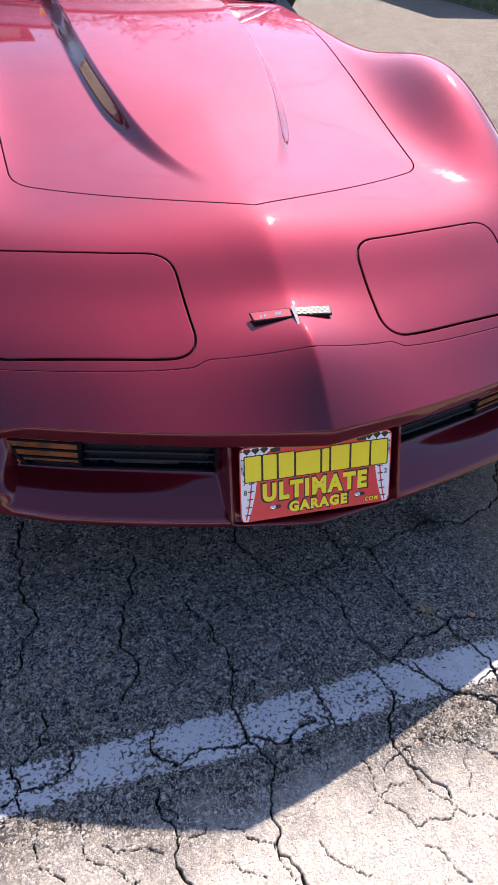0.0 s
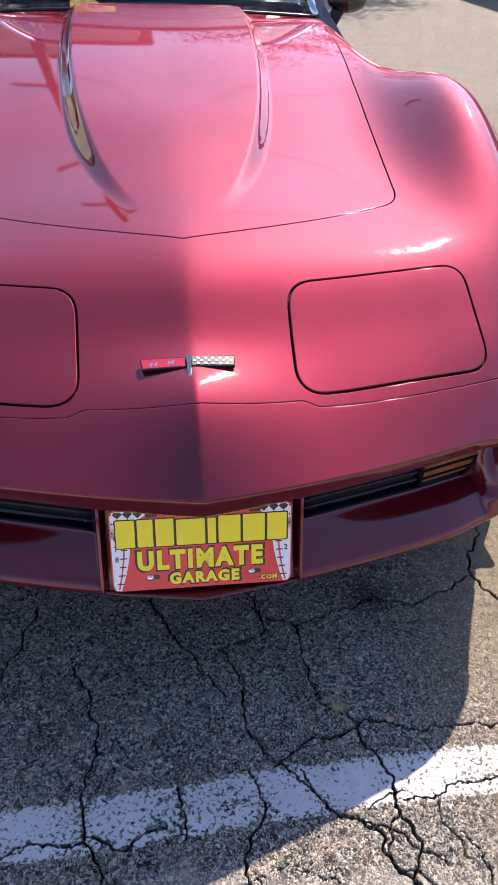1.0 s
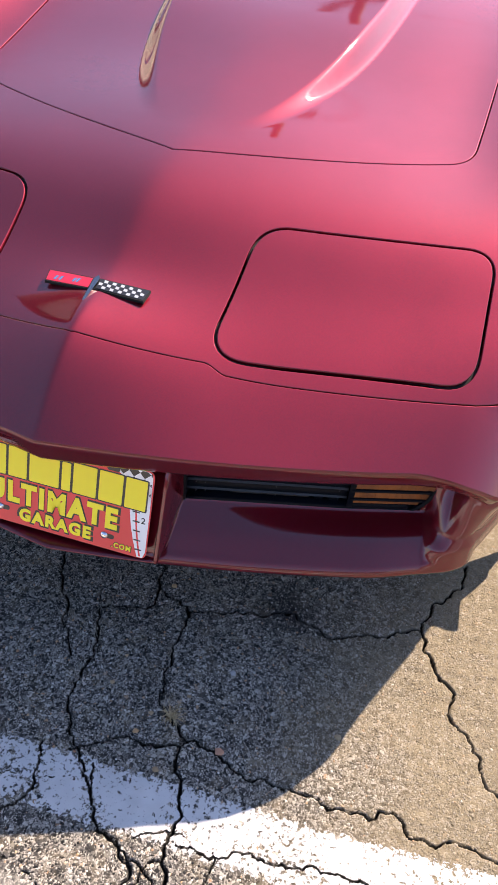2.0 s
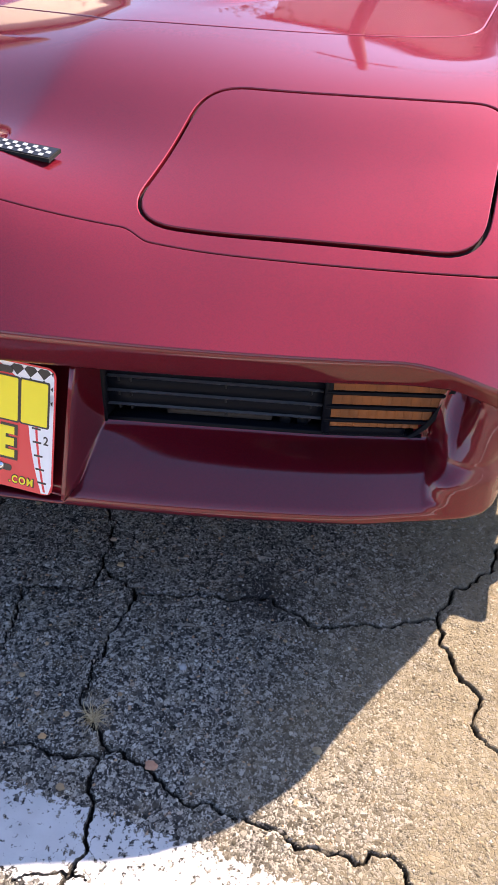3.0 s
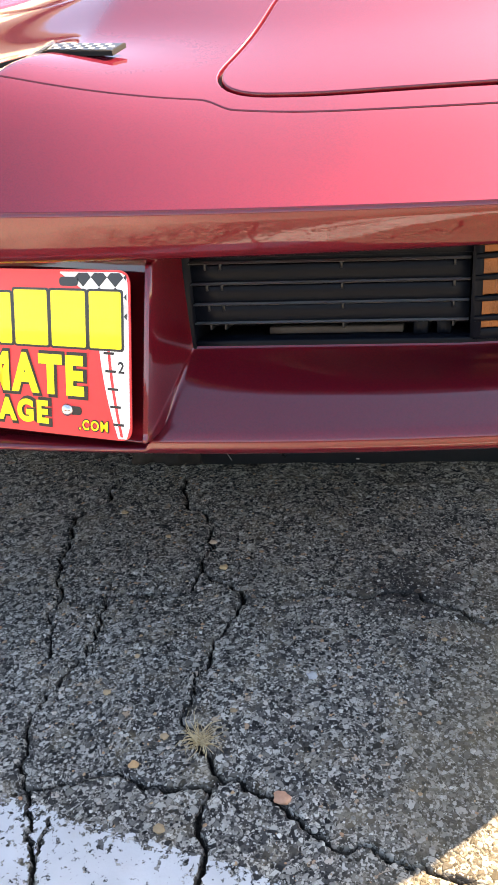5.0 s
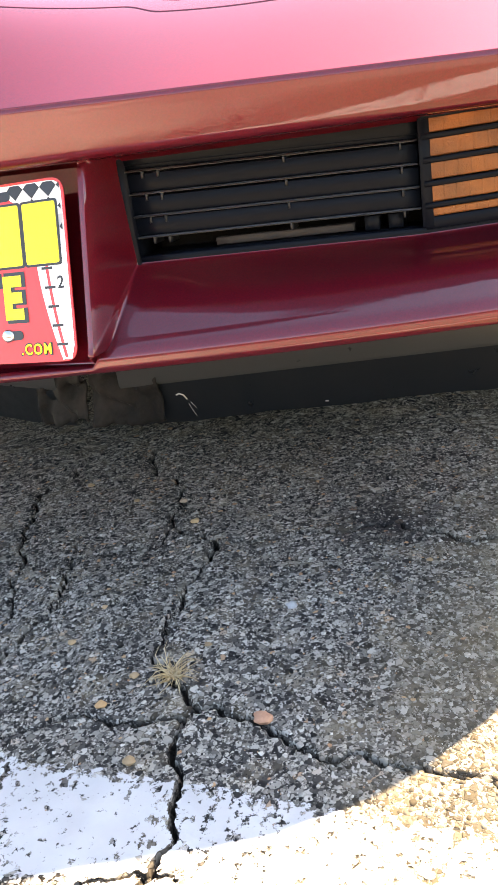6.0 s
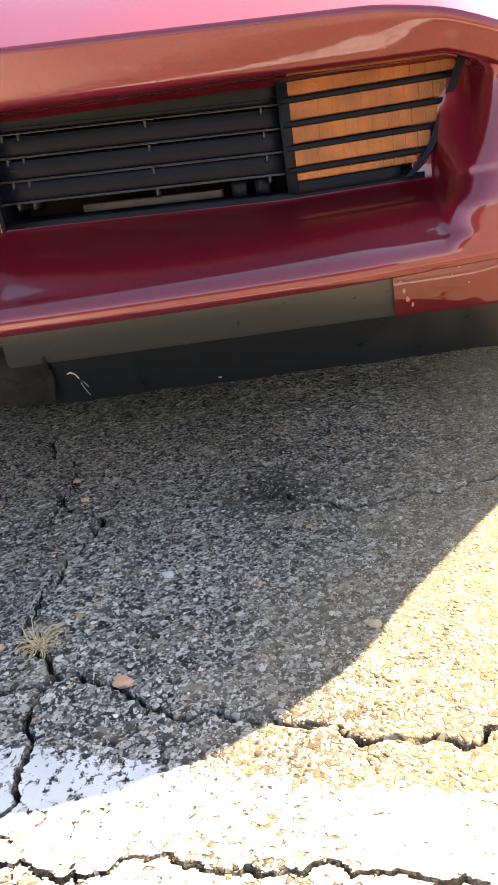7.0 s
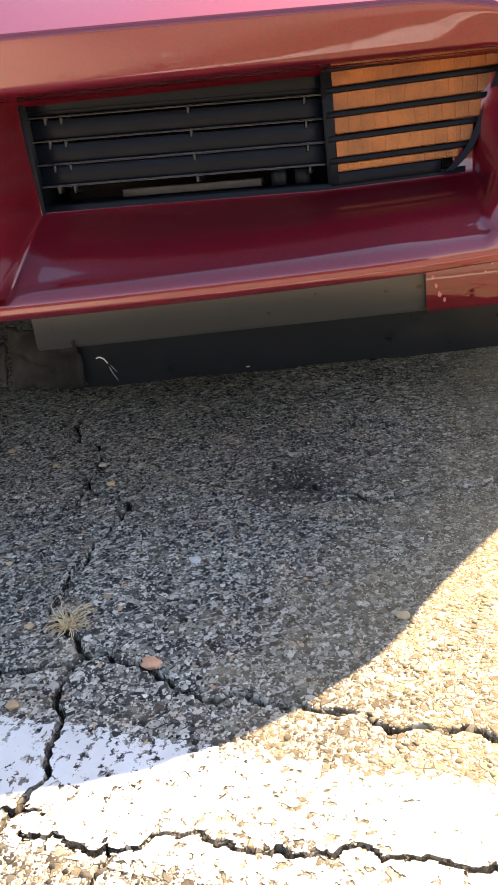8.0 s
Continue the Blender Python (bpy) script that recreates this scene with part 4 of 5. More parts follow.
link_mesh("screen_seal", vv, ff, RUBBER, car)
vv, ff = tube([ws(-1 + 2 * i / 20, 1.0) for i in range(21)], 0.022, 10)
link_mesh("screen_header", vv, ff, PAINT, car)
v = []
ry = np.linspace(0, 1, 14)
for t in ry:
    for i in range(n1):
        u = -1 + 2 * i / (n1 - 1)
        x, y, z = ws(u, 1.0)
        yy = y + t * (3.1 - y)
        v.append((u * (0.50 + 0.06 * math.sin(t * 3)), yy, z + 0.035 * math.sin(t * math.pi * 0.62) - 0.03 * u * u - 0.02 * t))
for t in np.linspace(0, 1, 8)[1:]:
    for i in range(n1):
        u = -1 + 2 * i / (n1 - 1)
        v.append((u * (0.505 + 0.02 * t), 3.1 + 0.85 * t, 1.165 - 0.03 * u * u - 0.30 * t))
rows = len(v) // n1
link_mesh("roof", v, [(j * n1 + i, j * n1 + i + 1, j * n1 + n1 + i + 1, j * n1 + n1 + i) for j in range(rows - 1) for i in range(n1 - 1)], PAINT, car)
for side in (1, -1):
    pts = [ws(side, 0), ws(side, 1), (side * 0.52, 3.0, 1.15), (side * 0.62, 3.15, 0.83), (side * 0.66, 2.0, 0.80)]
    link_mesh("side_window", [Vector(p) for p in pts], [(0, 1, 2, 3, 4) if side > 0 else (4, 3, 2, 1, 0)], material("dark_glass", (0.02, 0.025, 0.025), 0.05)[0], car, "", False)
# dashboard behind the glass
bm = box_bm(1.0, 0.5, 0.10, Matrix.Translation((0, 2.39, 0.80)), 0.04, 4)
part("dashboard", bm, rubber_material("dash_vinyl", (0.34, 0.40, 0.40), 0.6), car, "grey vinyl dashboard top")
bm = box_bm(1.0, 0.1, 0.5, Matrix.Translation((0, 2.9, 0.85)), 0.04, 3)
part("seat_row", bm, RUBBER, car)
# door mirror
for side in (1, -1):
    bm = bmesh.new()
    bmesh.ops.create_uvsphere(bm, u_segments=20, v_segments=12, radius=1.0, matrix=Matrix.Translation((side * 0.715, 2.27, 0.905)) @ Matrix.Diagonal((0.078, 0.05, 0.045, 1)))
    for vert in bm.verts:
        if vert.co.y > 2.29:
            vert.co.y = 2.29
    mir = part("door_mirror", bm, material("mirror_shell", (0.012, 0.010, 0.011), 0.25, Coat_Weight=1.0)[0], car, "black door mirror housing")
    bm = box_bm(0.045, 0.04, 0.09, Matrix.Translation((side * 0.675, 2.27, 0.855)) @ Matrix.Rotation(side * radians(28), 4, "Y"), 0.012, 3)
    part("stalk", bm, RUBBER, mir)
# wheels
for side in (1, -1):
    for y in (1.06, 3.55):
        wheel = new("wheel")
        wheel.parent = car
        wheel.location = (side * 0.73, y, 0.325)
        bm = bmesh.new()
        prof = [(0.195, -0.10), (0.26, -0.115), (0.305, -0.112), (0.325, -0.09), (0.325, 0.09), (0.305, 0.112), (0.26, 0.115), (0.195, 0.10)]
        ring = [[bm.verts.new((h, r * math.cos(a * math.tau / 40), r * math.sin(a * math.tau / 40))) for r, h in prof] for a in range(40)]
        for a in range(40):
            for j in range(len(prof) - 1):
                bm.faces.new((ring[a][j], ring[a][j + 1], ring[(a + 1) % 40][j + 1], ring[(a + 1) % 40][j]))
        bmesh.ops.recalc_face_normals(bm, faces=bm.faces)
        part("tyre", bm, TYRE, wheel)
        bm = bmesh.new()
        bmesh.ops.create_cone(bm, cap_ends=True, segments=40, radius1=0.197, radius2=0.185, depth=0.17, matrix=Matrix.Rotation(radians(90), 4, "Y"))
        bmesh.ops.bevel(bm, geom=bm.edges[:], offset=0.006, segments=2, affect="EDGES")
        part("rim", bm, material("rim_silver", (0.5, 0.5, 0.5), 0.3, 1.0)[0], wheel, "silver wheel rim")
# underbody closes the car from below
bm = box_bm(1.30, 3.9, 0.03, Matrix.Translation((0, 2.4, 0.20)), 0.008, 2)
part("floor_pan", bm, RUBBER, car)
bm = box_bm(1.1, 0.5, 0.12, Matrix.Translation((0, 0.42, 0.29)), 0.02, 2)
part("radiator_support", bm, DARK, car)
for side in (1, -1):
    # flat liner wall, unseen, added to stop sun leaking through the wheel arch
    bm = box_bm(0.26, 0.03, 0.36, Matrix.Translation((side * 0.64, 0.66, 0.40)) @ Matrix.Rotation(radians(-side * 8), 4, "Z"), 0.008, 2)
    part("leak_stop_liner", bm, DARK, car)
    bm = box_bm(0.03, 2.0, 0.20, Matrix.Translation((side * 0.74, 2.45, 0.27)), 0.01, 2)
    part("sill", bm, PAINT, car)
    # plate added out of sight to block sun from the ground below the wing
    bm = box_bm(0.36, 0.34, 0.012, Matrix.Translation((side * 0.62, 0.565, 0.225)), 0.004, 1)
    part("leak_stop_plate", bm, DARK, car)

# yellow card behind the windscreen
CARD = material("yellow_card", (0.85, 0.55, 0.02), 0.6)[0]
card = part("windscreen_card", box_bm(0.16, 0.002, 0.12, Matrix.Translation((-0.23, 2.22, 0.915)) @ Matrix.Rotation(radians(-38), 4, "X") @ Matrix.Rotation(radians(8), 4, "Z"), 0.0), CARD, car, "yellow price card behind the windscreen", False)
for i in range(3):
    part("card_mark", box_bm(0.022, 0.0012, 0.05, Matrix.Translation((-0.27 + 0.035 * i, 2.208, 0.910)) @ Matrix.Rotation(radians(-38), 4, "X")), REDINK, card, "", False)

# ---------------------------------------------------------------- ground
CRACKS = []


def crack(weight, *run):
    """One crack of the asphalt as corner points of its run; weight: how wide it gapes."""
    CRACKS.append((weight, run))


crack(1.0, (0.002, 0.298), (0.043, 0.221), (0.103, 0.188), (0.122, 0.14), (0.127, 0.093), (0.143, 0.081), (0.188, 0.073), (0.198, 0.05), (0.196, 0.0), (0.197, -0.037), (0.195, -0.071), (0.203, -0.11), (0.225, -0.136), (0.255, -0.159), (0.275, -0.171))
crack(1.0, (0.275, -0.171), (0.301, -0.174), (0.323, -0.177), (0.349, -0.19), (0.366, -0.195))
crack(1.0, (0.19, 0.068), (0.248, 0.076), (0.302, 0.10), (0.346, 0.114), (0.412, 0.108), (0.455, 0.091), (0.497, 0.114), (0.61, 0.16))
crack(1.0, (0.61, 0.16), (0.64, 0.09), (0.67, 0.02), (0.71, -0.03), (0.73, -0.08), (0.79, -0.14), (0.95, -0.2))
crack(0.62, (0.366, -0.195), (0.408, -0.192), (0.44, -0.196), (0.53, -0.20), (0.67, -0.21), (0.85, -0.19))
crack(1.0, (0.266, -0.185), (0.278, -0.226), (0.29, -0.256), (0.30, -0.30), (0.31, -0.36), (0.29, -0.48))
crack(1.0, (0.15, -0.25), (0.17, -0.30), (0.20, -0.34), (0.26, -0.37), (0.30, -0.46))
crack(1.0, (-0.096, 0.27), (-0.092, 0.187), (-0.074, 0.105), (-0.04, 0.027), (-0.011, -0.03), (0.016, -0.061), (0.035, -0.091))
crack(1.0, (0.04, 0.019), (0.058, -0.027), (0.064, -0.059), (0.067, -0.089), (0.069, -0.123), (0.066, -0.147), (0.08, -0.187), (0.095, -0.216), (0.142, -0.27), (0.164, -0.293))
crack(1.0, (0.61, 0.16), (0.63, 0.24), (0.68, 0.35))
crack(1.0, (-0.56, 0.33), (-0.57, 0.19), (-0.55, 0.05), (-0.60, -0.10))
crack(1.0, (-0.33, 0.16), (-0.36, 0.04), (-0.39, -0.04), (-0.37, -0.12), (-0.41, -0.20))
crack(1.0, (-0.24, 0.01), (-0.23, -0.04), (-0.20, -0.16), (-0.22, -0.26), (-0.21, -0.33), (-0.21, -0.47), (-0.19, -0.59))
crack(1.0, (0.108, -0.239), (0.134, -0.224), (0.162, -0.203), (0.207, -0.198), (0.233, -0.195), (0.251, -0.185), (0.275, -0.171))
crack(1.0, (-0.55, -0.18), (-0.56, -0.25), (-0.61, -0.28), (-0.60, -0.36))
crack(1.0, (-0.51, -0.28), (-0.54, -0.33), (-0.59, -0.33), (-0.63, -0.35))
crack(1.0, (-0.37, -0.27), (-0.37, -0.32), (-0.34, -0.35), (-0.25, -0.34), (-0.21, -0.33), (-0.08, -0.33))
crack(1.0, (-0.06, -0.26), (-0.05, -0.31), (-0.05, -0.35))
crack(1.0, (0.06, -0.24), (0.08, -0.31), (0.07, -0.34), (0.04, -0.40), (0.07, -0.48), (0.09, -0.52))
crack(1.0, (-0.38, -0.38), (-0.37, -0.44), (-0.36, -0.54), (-0.30, -0.62))
crack(0.5, (0.31, -0.323), (0.35, -0.322), (0.39, -0.306), (0.44, -0.307), (0.48, -0.299), (0.515, -0.296), (0.54, -0.289), (0.60, -0.292))
crack(1.0, (0.04, 0.019), (0.075, 0.033), (0.118, 0.039), (0.127, 0.093))
crack(0.45, (0.05, -0.40), (0.05, -0.46), (0.06, -0.50), (0.10, -0.55), (0.17, -0.59))
crack(0.45, (0.17, -0.43), (0.23, -0.50), (0.23, -0.53), (0.28, -0.57))
crack(0.45, (0.19, -0.58), (0.20, -0.62), (0.24, -0.64))
crack(0.45, (0.00, -0.45), (0.05, -0.42), (0.11, -0.41), (0.17, -0.43), (0.21, -0.47))
crack(0.45, (-0.03, -0.42), (-0.02, -0.50), (0.01, -0.55), (0.06, -0.55), (0.09, -0.54))
crack(0.45, (-0.29, -0.47), (-0.25, -0.50), (-0.22, -0.52), (-0.21, -0.56), (-0.19, -0.62))
crack(0.45, (-0.48, -0.45), (-0.43, -0.47), (-0.39, -0.49))
crack(0.45, (0.19, -0.34), (0.25, -0.36), (0.30, -0.39), (0.35, -0.43))
crack(0.45, (-0.38, -0.41), (-0.36, -0.47), (-0.32, -0.47), (-0.31, -0.45))
crack(0.45, (0.30, -0.34), (0.27, -0.43), (0.33, -0.47))
crack(0.45, (0.01, -0.58), (0.04, -0.62), (0.06, -0.65))
crack(0.45, (-0.58, -0.42), (-0.56, -0.47), (-0.54, -0.49))
crack(0.45, (-0.15, -0.53), (-0.13, -0.57), (-0.09, -0.60))


def jittered(line, amount, rng):
    """The crack's run, broken into short uneven pieces."""
    pts = [np.array(p) for p in line]
    for level in range(4):
        out = [pts[0]]
        for a, b in zip(pts, pts[1:]):
            d = b - a
            out += [(a + b) / 2 + np.array((-d[1], d[0])) * rng.uniform(-amount, amount), b]
        pts = out
    return np.array(pts)


rng = np.random.default_rng(5)
for _ in range(26):
    # finer side cracks
    p = np.array((rng.uniform(-0.75, 0.45), rng.uniform(-0.64, 0.05)))
    a = rng.uniform(0, math.tau)
    run = [tuple(p)]
    for _k in range(rng.integers(2, 5)):
        a += rng.uniform(-0.6, 0.6)
        p = p + rng.uniform(0.025, 0.06) * np.array((math.cos(a), math.sin(a)))
        run.append(tuple(p))
    crack(0.27, *run)
CR = [(weight, jittered(c, 0.21, rng)) for weight, c in CRACKS]
gx = np.concatenate([-np.geomspace(600, 0.9, 26), np.arange(-0.80, 1.0, 0.0019), np.geomspace(1.05, 600, 26)])
gyy = np.concatenate([-np.geomspace(600, 0.75, 24), np.arange(-0.66, 0.62, 0.0019), np.geomspace(0.66, 600, 34)])
X, Y = np.meshgrid(gx, gyy)
near = (X > -0.81) & (X < 1.01) & (Y > -0.67) & (Y < 0.63)


def waves(x, y, count, seed, lo, hi):
    """A sum of slanted waves between two lengths, about -1 to 1."""
    r = np.random.default_rng(seed)
    out = np.zeros_like(x)
    for _ in range(count):
        a, f = r.uniform(0, math.tau), math.tau / r.uniform(lo, hi)
        out += np.sin(f * (x * math.cos(a) + y * math.sin(a)) + r.uniform(0, math.tau))
    return out / count**0.5 / 1.4


Z = np.where(near, 0.0008 * waves(X, Y, 12, 1, 0.02, 0.06) + 0.0010 * waves(X, Y, 6, 2, 0.15, 0.4), 0.0)
P = np.stack([X[near], Y[near]], 1)
wide = 0.5 + 0.5 * waves(P[:, 0], P[:, 1], 10, 3, 0.008, 0.07)
dip = np.zeros(len(P))
halo = np.zeros(len(P))
for weight, c in CR:
    lo, hi = c.min(0) - 0.02, c.max(0) + 0.02
    sel = np.where((P > lo).all(1) & (P < hi).all(1))[0]
    q = P[sel]
    best = np.full(len(sel), 1.0)
    for a, b in zip(c, c[1:]):
        d = b - a
        t = np.clip(((q - a) @ d) / (d @ d + 1e-12), 0, 1)
        best = np.minimum(best, np.hypot(*(q - a - t[:, None] * d).T))
    w = (0.0011 + 0.0019 * wide[sel] ** 2) * weight + 0.0007 * step(0.0, 0.08, q[:, 1]) + 0.0008 * ((q[:, 0] > 0.2) & (q[:, 1] < -0.13))
    halo[sel] = np.maximum(halo[sel], np.clip(1 - best / 0.017, 0, 1) * 0.85 * weight)
    dip[sel] = np.maximum(dip[sel], np.clip(1.6 * (1 - best / w), 0, 1))
flat_z = Z.copy()
brink = np.zeros_like(Z)
brink[near] = halo
Z[near] -= 0.016 * dip
idx = np.arange(X.size).reshape(X.shape)
quads = np.stack([idx[:-1, :-1], idx[:-1, 1:], idx[1:, 1:], idx[1:, :-1]], -1).reshape(-1, 4)


def fast_mesh(name, co, quads, mat):
    me = bpy.data.meshes.new(name)
    me.vertices.add(len(co))
    me.vertices.foreach_set("co", co.astype(np.float32).ravel())
    me.loops.add(quads.size)
    me.loops.foreach_set("vertex_index", quads.astype(np.int32).ravel())
    me.polygons.add(len(quads))
    me.polygons.foreach_set("loop_start", np.arange(0, quads.size, 4, dtype=np.int32))
    me.polygons.foreach_set("use_smooth", np.ones(len(quads), bool))
    me.update(calc_edges=True)
    me.materials.append(mat)
    return new(name, me)


ground = fast_mesh("ground", np.stack([X, Y, Z], -1).reshape(-1, 3), quads, ASPHALT)
# depth within a crack, for its darkened colour
crack_dark = np.zeros(X.shape)
crack_dark[near] = dip
ground.data.attributes.new("crack_dark", "FLOAT", "POINT").data.foreach_set("value", crack_dark.astype(np.float32).ravel())
tagged(ground, "cracked worn grey asphalt with exposed stones", "asphalt", kind="structure")

# painted line, on the asphalt's own relief
ly0 = lambda x: -0.366 + 0.042 * (x + 0.6) + 0.004 * np.sin(x * 9)
ly1 = lambda x: -0.284 + 0.044 * (x + 0.6) + 0.004 * np.sin(x * 7 + 1)
ok = near & (Y > ly0(X) - 0.006) & (Y < ly1(X) + 0.006)
keep = ok.ravel()[quads].all(1)
used = np.unique(quads[keep])
remap = np.full(X.size, -1)
remap[used] = np.arange(len(used))
deep = np.zeros(X.shape)
deep[near] = dip
keep &= (deep.ravel()[quads] < 0.99).any(1)
lco = np.stack([X, Y, flat_z + 0.0006], -1).reshape(-1, 3)[used]
line = fast_mesh("painted_line", lco, remap[quads[keep]], ROADPAINT)
rim = np.maximum(np.clip(1 - (lco[:, 1] - ly0(lco[:, 0]) + 0.006) / 0.014, 0, 1), np.clip(1 - (ly1(lco[:, 0]) + 0.006 - lco[:, 1]) / 0.014, 0, 1))
near_crack = np.zeros(X.shape)
near_crack[near] = halo
rim = np.maximum(rim, near_crack.ravel()[used] * np.where(lco[:, 0] > 0.3, 0.4, 0.7))
line.data.attributes.new("rim", "FLOAT", "POINT").data.foreach_set("value", rim.astype(np.float32))
line.data.attributes.new("split", "FLOAT", "POINT").data.foreach_set("value", deep.ravel()[used].astype(np.float32))
tagged(line, "worn white parking line flaking over cracks", "road marking", kind="structure")
# the line runs on over the plain ground to both sides
for x0, x1 in ((-5.0, -0.805), (1.002, 5.5)):
    lx, lw = np.meshgrid(np.linspace(x0, x1, 60), np.linspace(0, 1, 7))
    lyy = ly0(np.clip(lx, -1.5, 1.5)) * (1 - lw) + ly1(np.clip(lx, -1.5, 1.5)) * lw + 0.043 * (lx - np.clip(lx, -1.5, 1.5))
    li = np.arange(lx.size).reshape(lx.shape)
    lq = np.stack([li[:-1, :-1], li[:-1, 1:], li[1:, 1:], li[1:, :-1]], -1).reshape(-1, 4)
    far_line = fast_mesh("painted_line", np.stack([lx, lyy, np.full(lx.shape, 0.004)], -1).reshape(-1, 3), lq, ROADPAINT)
    far_line.data.attributes.new("rim", "FLOAT", "POINT").data.foreach_set("value", np.zeros(lx.size, np.float32))
    tagged(far_line, "worn white parking line flaking over cracks", "road marking", kind="structure")

# ---------------------------------------------------------------- stones bedded in the asphalt
STONE, st, ss = material("bedded_stone", (0.3, 0.28, 0.25), 0.85, Specular_IOR_Level=0.1)
isl = node(st, "NewGeometry").outputs["Random Per Island"]
sc = ramp(st, isl, [(0.0, (0.012, 0.012, 0.012)), (0.32, (0.05, 0.048, 0.045)), (0.56, (0.18, 0.168, 0.146)), (0.84, (0.37, 0.345, 0.30)), (0.94, (0.52, 0.485, 0.42)), (0.962, (0.62, 0.59, 0.53)), (0.97, (0.46, 0.30, 0.17)), (1.0, (0.36, 0.20, 0.12))])
sc = mix(st, 0.75, sc, noise_tex(st, 520.0, 4, 0.6), "OVERLAY")
sc = sun_tinted(st, sc)
st.links.new(sc, ss.inputs["Base Color"])
st.links.new(bump(st, noise_tex(st, 900.0, 4), 0.35, 0.0008), ss.inputs["Normal"])
ICOF = np.array([(0, i, i + 1) for i in range(1, 5)] + [t for i in range(6) for t in ((i, i + 6, (i + 1) % 6 + 6), (i, (i + 1) % 6 + 6, (i + 1) % 6))])


def bed_height(x, y):
    """Height of the asphalt at places within the near field."""
    i = np.clip(np.searchsorted(gx, x), 1, len(gx) - 1)
    j = np.clip(np.searchsorted(gyy, y), 1, len(gyy) - 1)
    return Z[j, i], deep[j, i]


def beside(x, y):
    """How close a place lies to a crack, 0 to 0.85."""
    i = np.clip(np.searchsorted(gx, x), 1, len(gx) - 1)
    j = np.clip(np.searchsorted(gyy, y), 1, len(gyy) - 1)
    return brink[j, i]


def stones(count, x0, x1, y0, y1, r0, r1, seed):
    r = np.random.default_rng(seed)
    x, y = r.uniform(x0, x1, count), r.uniform(y0, y1, count)
    z, crack = bed_height(x, y)
    rad = r0 + (r1 - r0) * r.uniform(0, 1, count) ** 3.2
    on_line = (y > ly0(x) - 0.004) & (y < ly1(x) + 0.004)
    ok = (crack < 0.01) & (beside(x, y) < 0.62) & ~(on_line & (r.uniform(0, 1, count) > 0.03))
    x, y, z, rad = x[ok], y[ok], z[ok], rad[ok]
    n = len(x)
    # flat chips: an uneven hexagon on top of a wider foot
    ang = (np.arange(6)[None] + r.uniform(-0.32, 0.32, (n, 6))) * math.tau / 6
    ln = r.uniform(0.62, 1.15, (n, 6))
    squash = r.uniform(0.55, 1.0, (n, 1))
    ring = np.stack([np.cos(ang) * ln, np.sin(ang) * ln * squash], -1)
    slope = r.uniform(-0.025, 0.025, (n, 1, 2))
    top = np.concatenate([ring, (ring * slope).sum(-1, keepdims=True) + r.uniform(0.015, 0.06, (n, 1, 1))], -1)
    foot = np.concatenate([ring * 1.14, np.full((n, 6, 1), -0.25)], -1)
    shape = np.concatenate([top, foot], 1)
    a = r.uniform(0, math.tau, n)
    ca, sa = np.cos(a)[:, None], np.sin(a)[:, None]
    v = np.stack([shape[..., 0] * ca - shape[..., 1] * sa, shape[..., 0] * sa + shape[..., 1] * ca, shape[..., 2]], -1) * rad[:, None, None]
    v += np.stack([x, y, z + 0.0001], 1)[:, None, :]
    return v.reshape(-1, 3), (ICOF[None] + (np.arange(n) * 12)[:, None, None]).reshape(-1, 3)


v1, f1 = stones(72000, -0.05, 0.95, -0.45, 0.35, 0.0006, 0.0031, 11)
v2, f2 = stones(21000, -0.75, 0.2, -0.64, 0.30, 0.0008, 0.0034, 12)
me = bpy.data.meshes.new("asphalt_stones")
allv, allf = np.concatenate([v1, v2]), np.concatenate([f1, f2 + len(v1)])
me.vertices.add(len(allv))
me.vertices.foreach_set("co", allv.astype(np.float32).ravel())
me.loops.add(allf.size)
me.loops.foreach_set("vertex_index", allf.astype(np.int32).ravel())
me.polygons.add(len(allf))
me.polygons.foreach_set("loop_start", np.arange(0, allf.size, 3, dtype=np.int32))
me.update(calc_edges=True)
me.materials.append(STONE)
tagged(new("asphalt_stones", me), "grey and tan stones bedded in worn asphalt", "gravel", kind="stuff")


# loose pebbles
def pebble(x, y, r, color, label):
    m, t, s = material("pebble", color, 0.75)
    t.links.new(mix(t, noise_tex(t, 260.0, 5), tuple(c * 0.65 for c in color), tuple(min(1, c * 1.3) for c in color)), s.inputs["Base Color"])
    bm = bmesh.new()
    bmesh.ops.create_icosphere(bm, subdivisions=3, radius=r)
    for vtx in bm.verts:
        k = 1 + 0.45 * noise.noise(vtx.co / r * 1.3 + Vector((x * 40, y * 40, 0)))
        vtx.co = Vector((vtx.co.x * k * 0.85, vtx.co.y * k * 0.7, vtx.co.z * k * 0.42))
    ob = part("pebble", bm, m, None, label)
    ob.location = (x, y, float(bed_height(np.array([x]), np.array([y]))[0][0]) + r * 0.2)
    return tagged(ob, label, "stone", "loose pebbles on the asphalt")


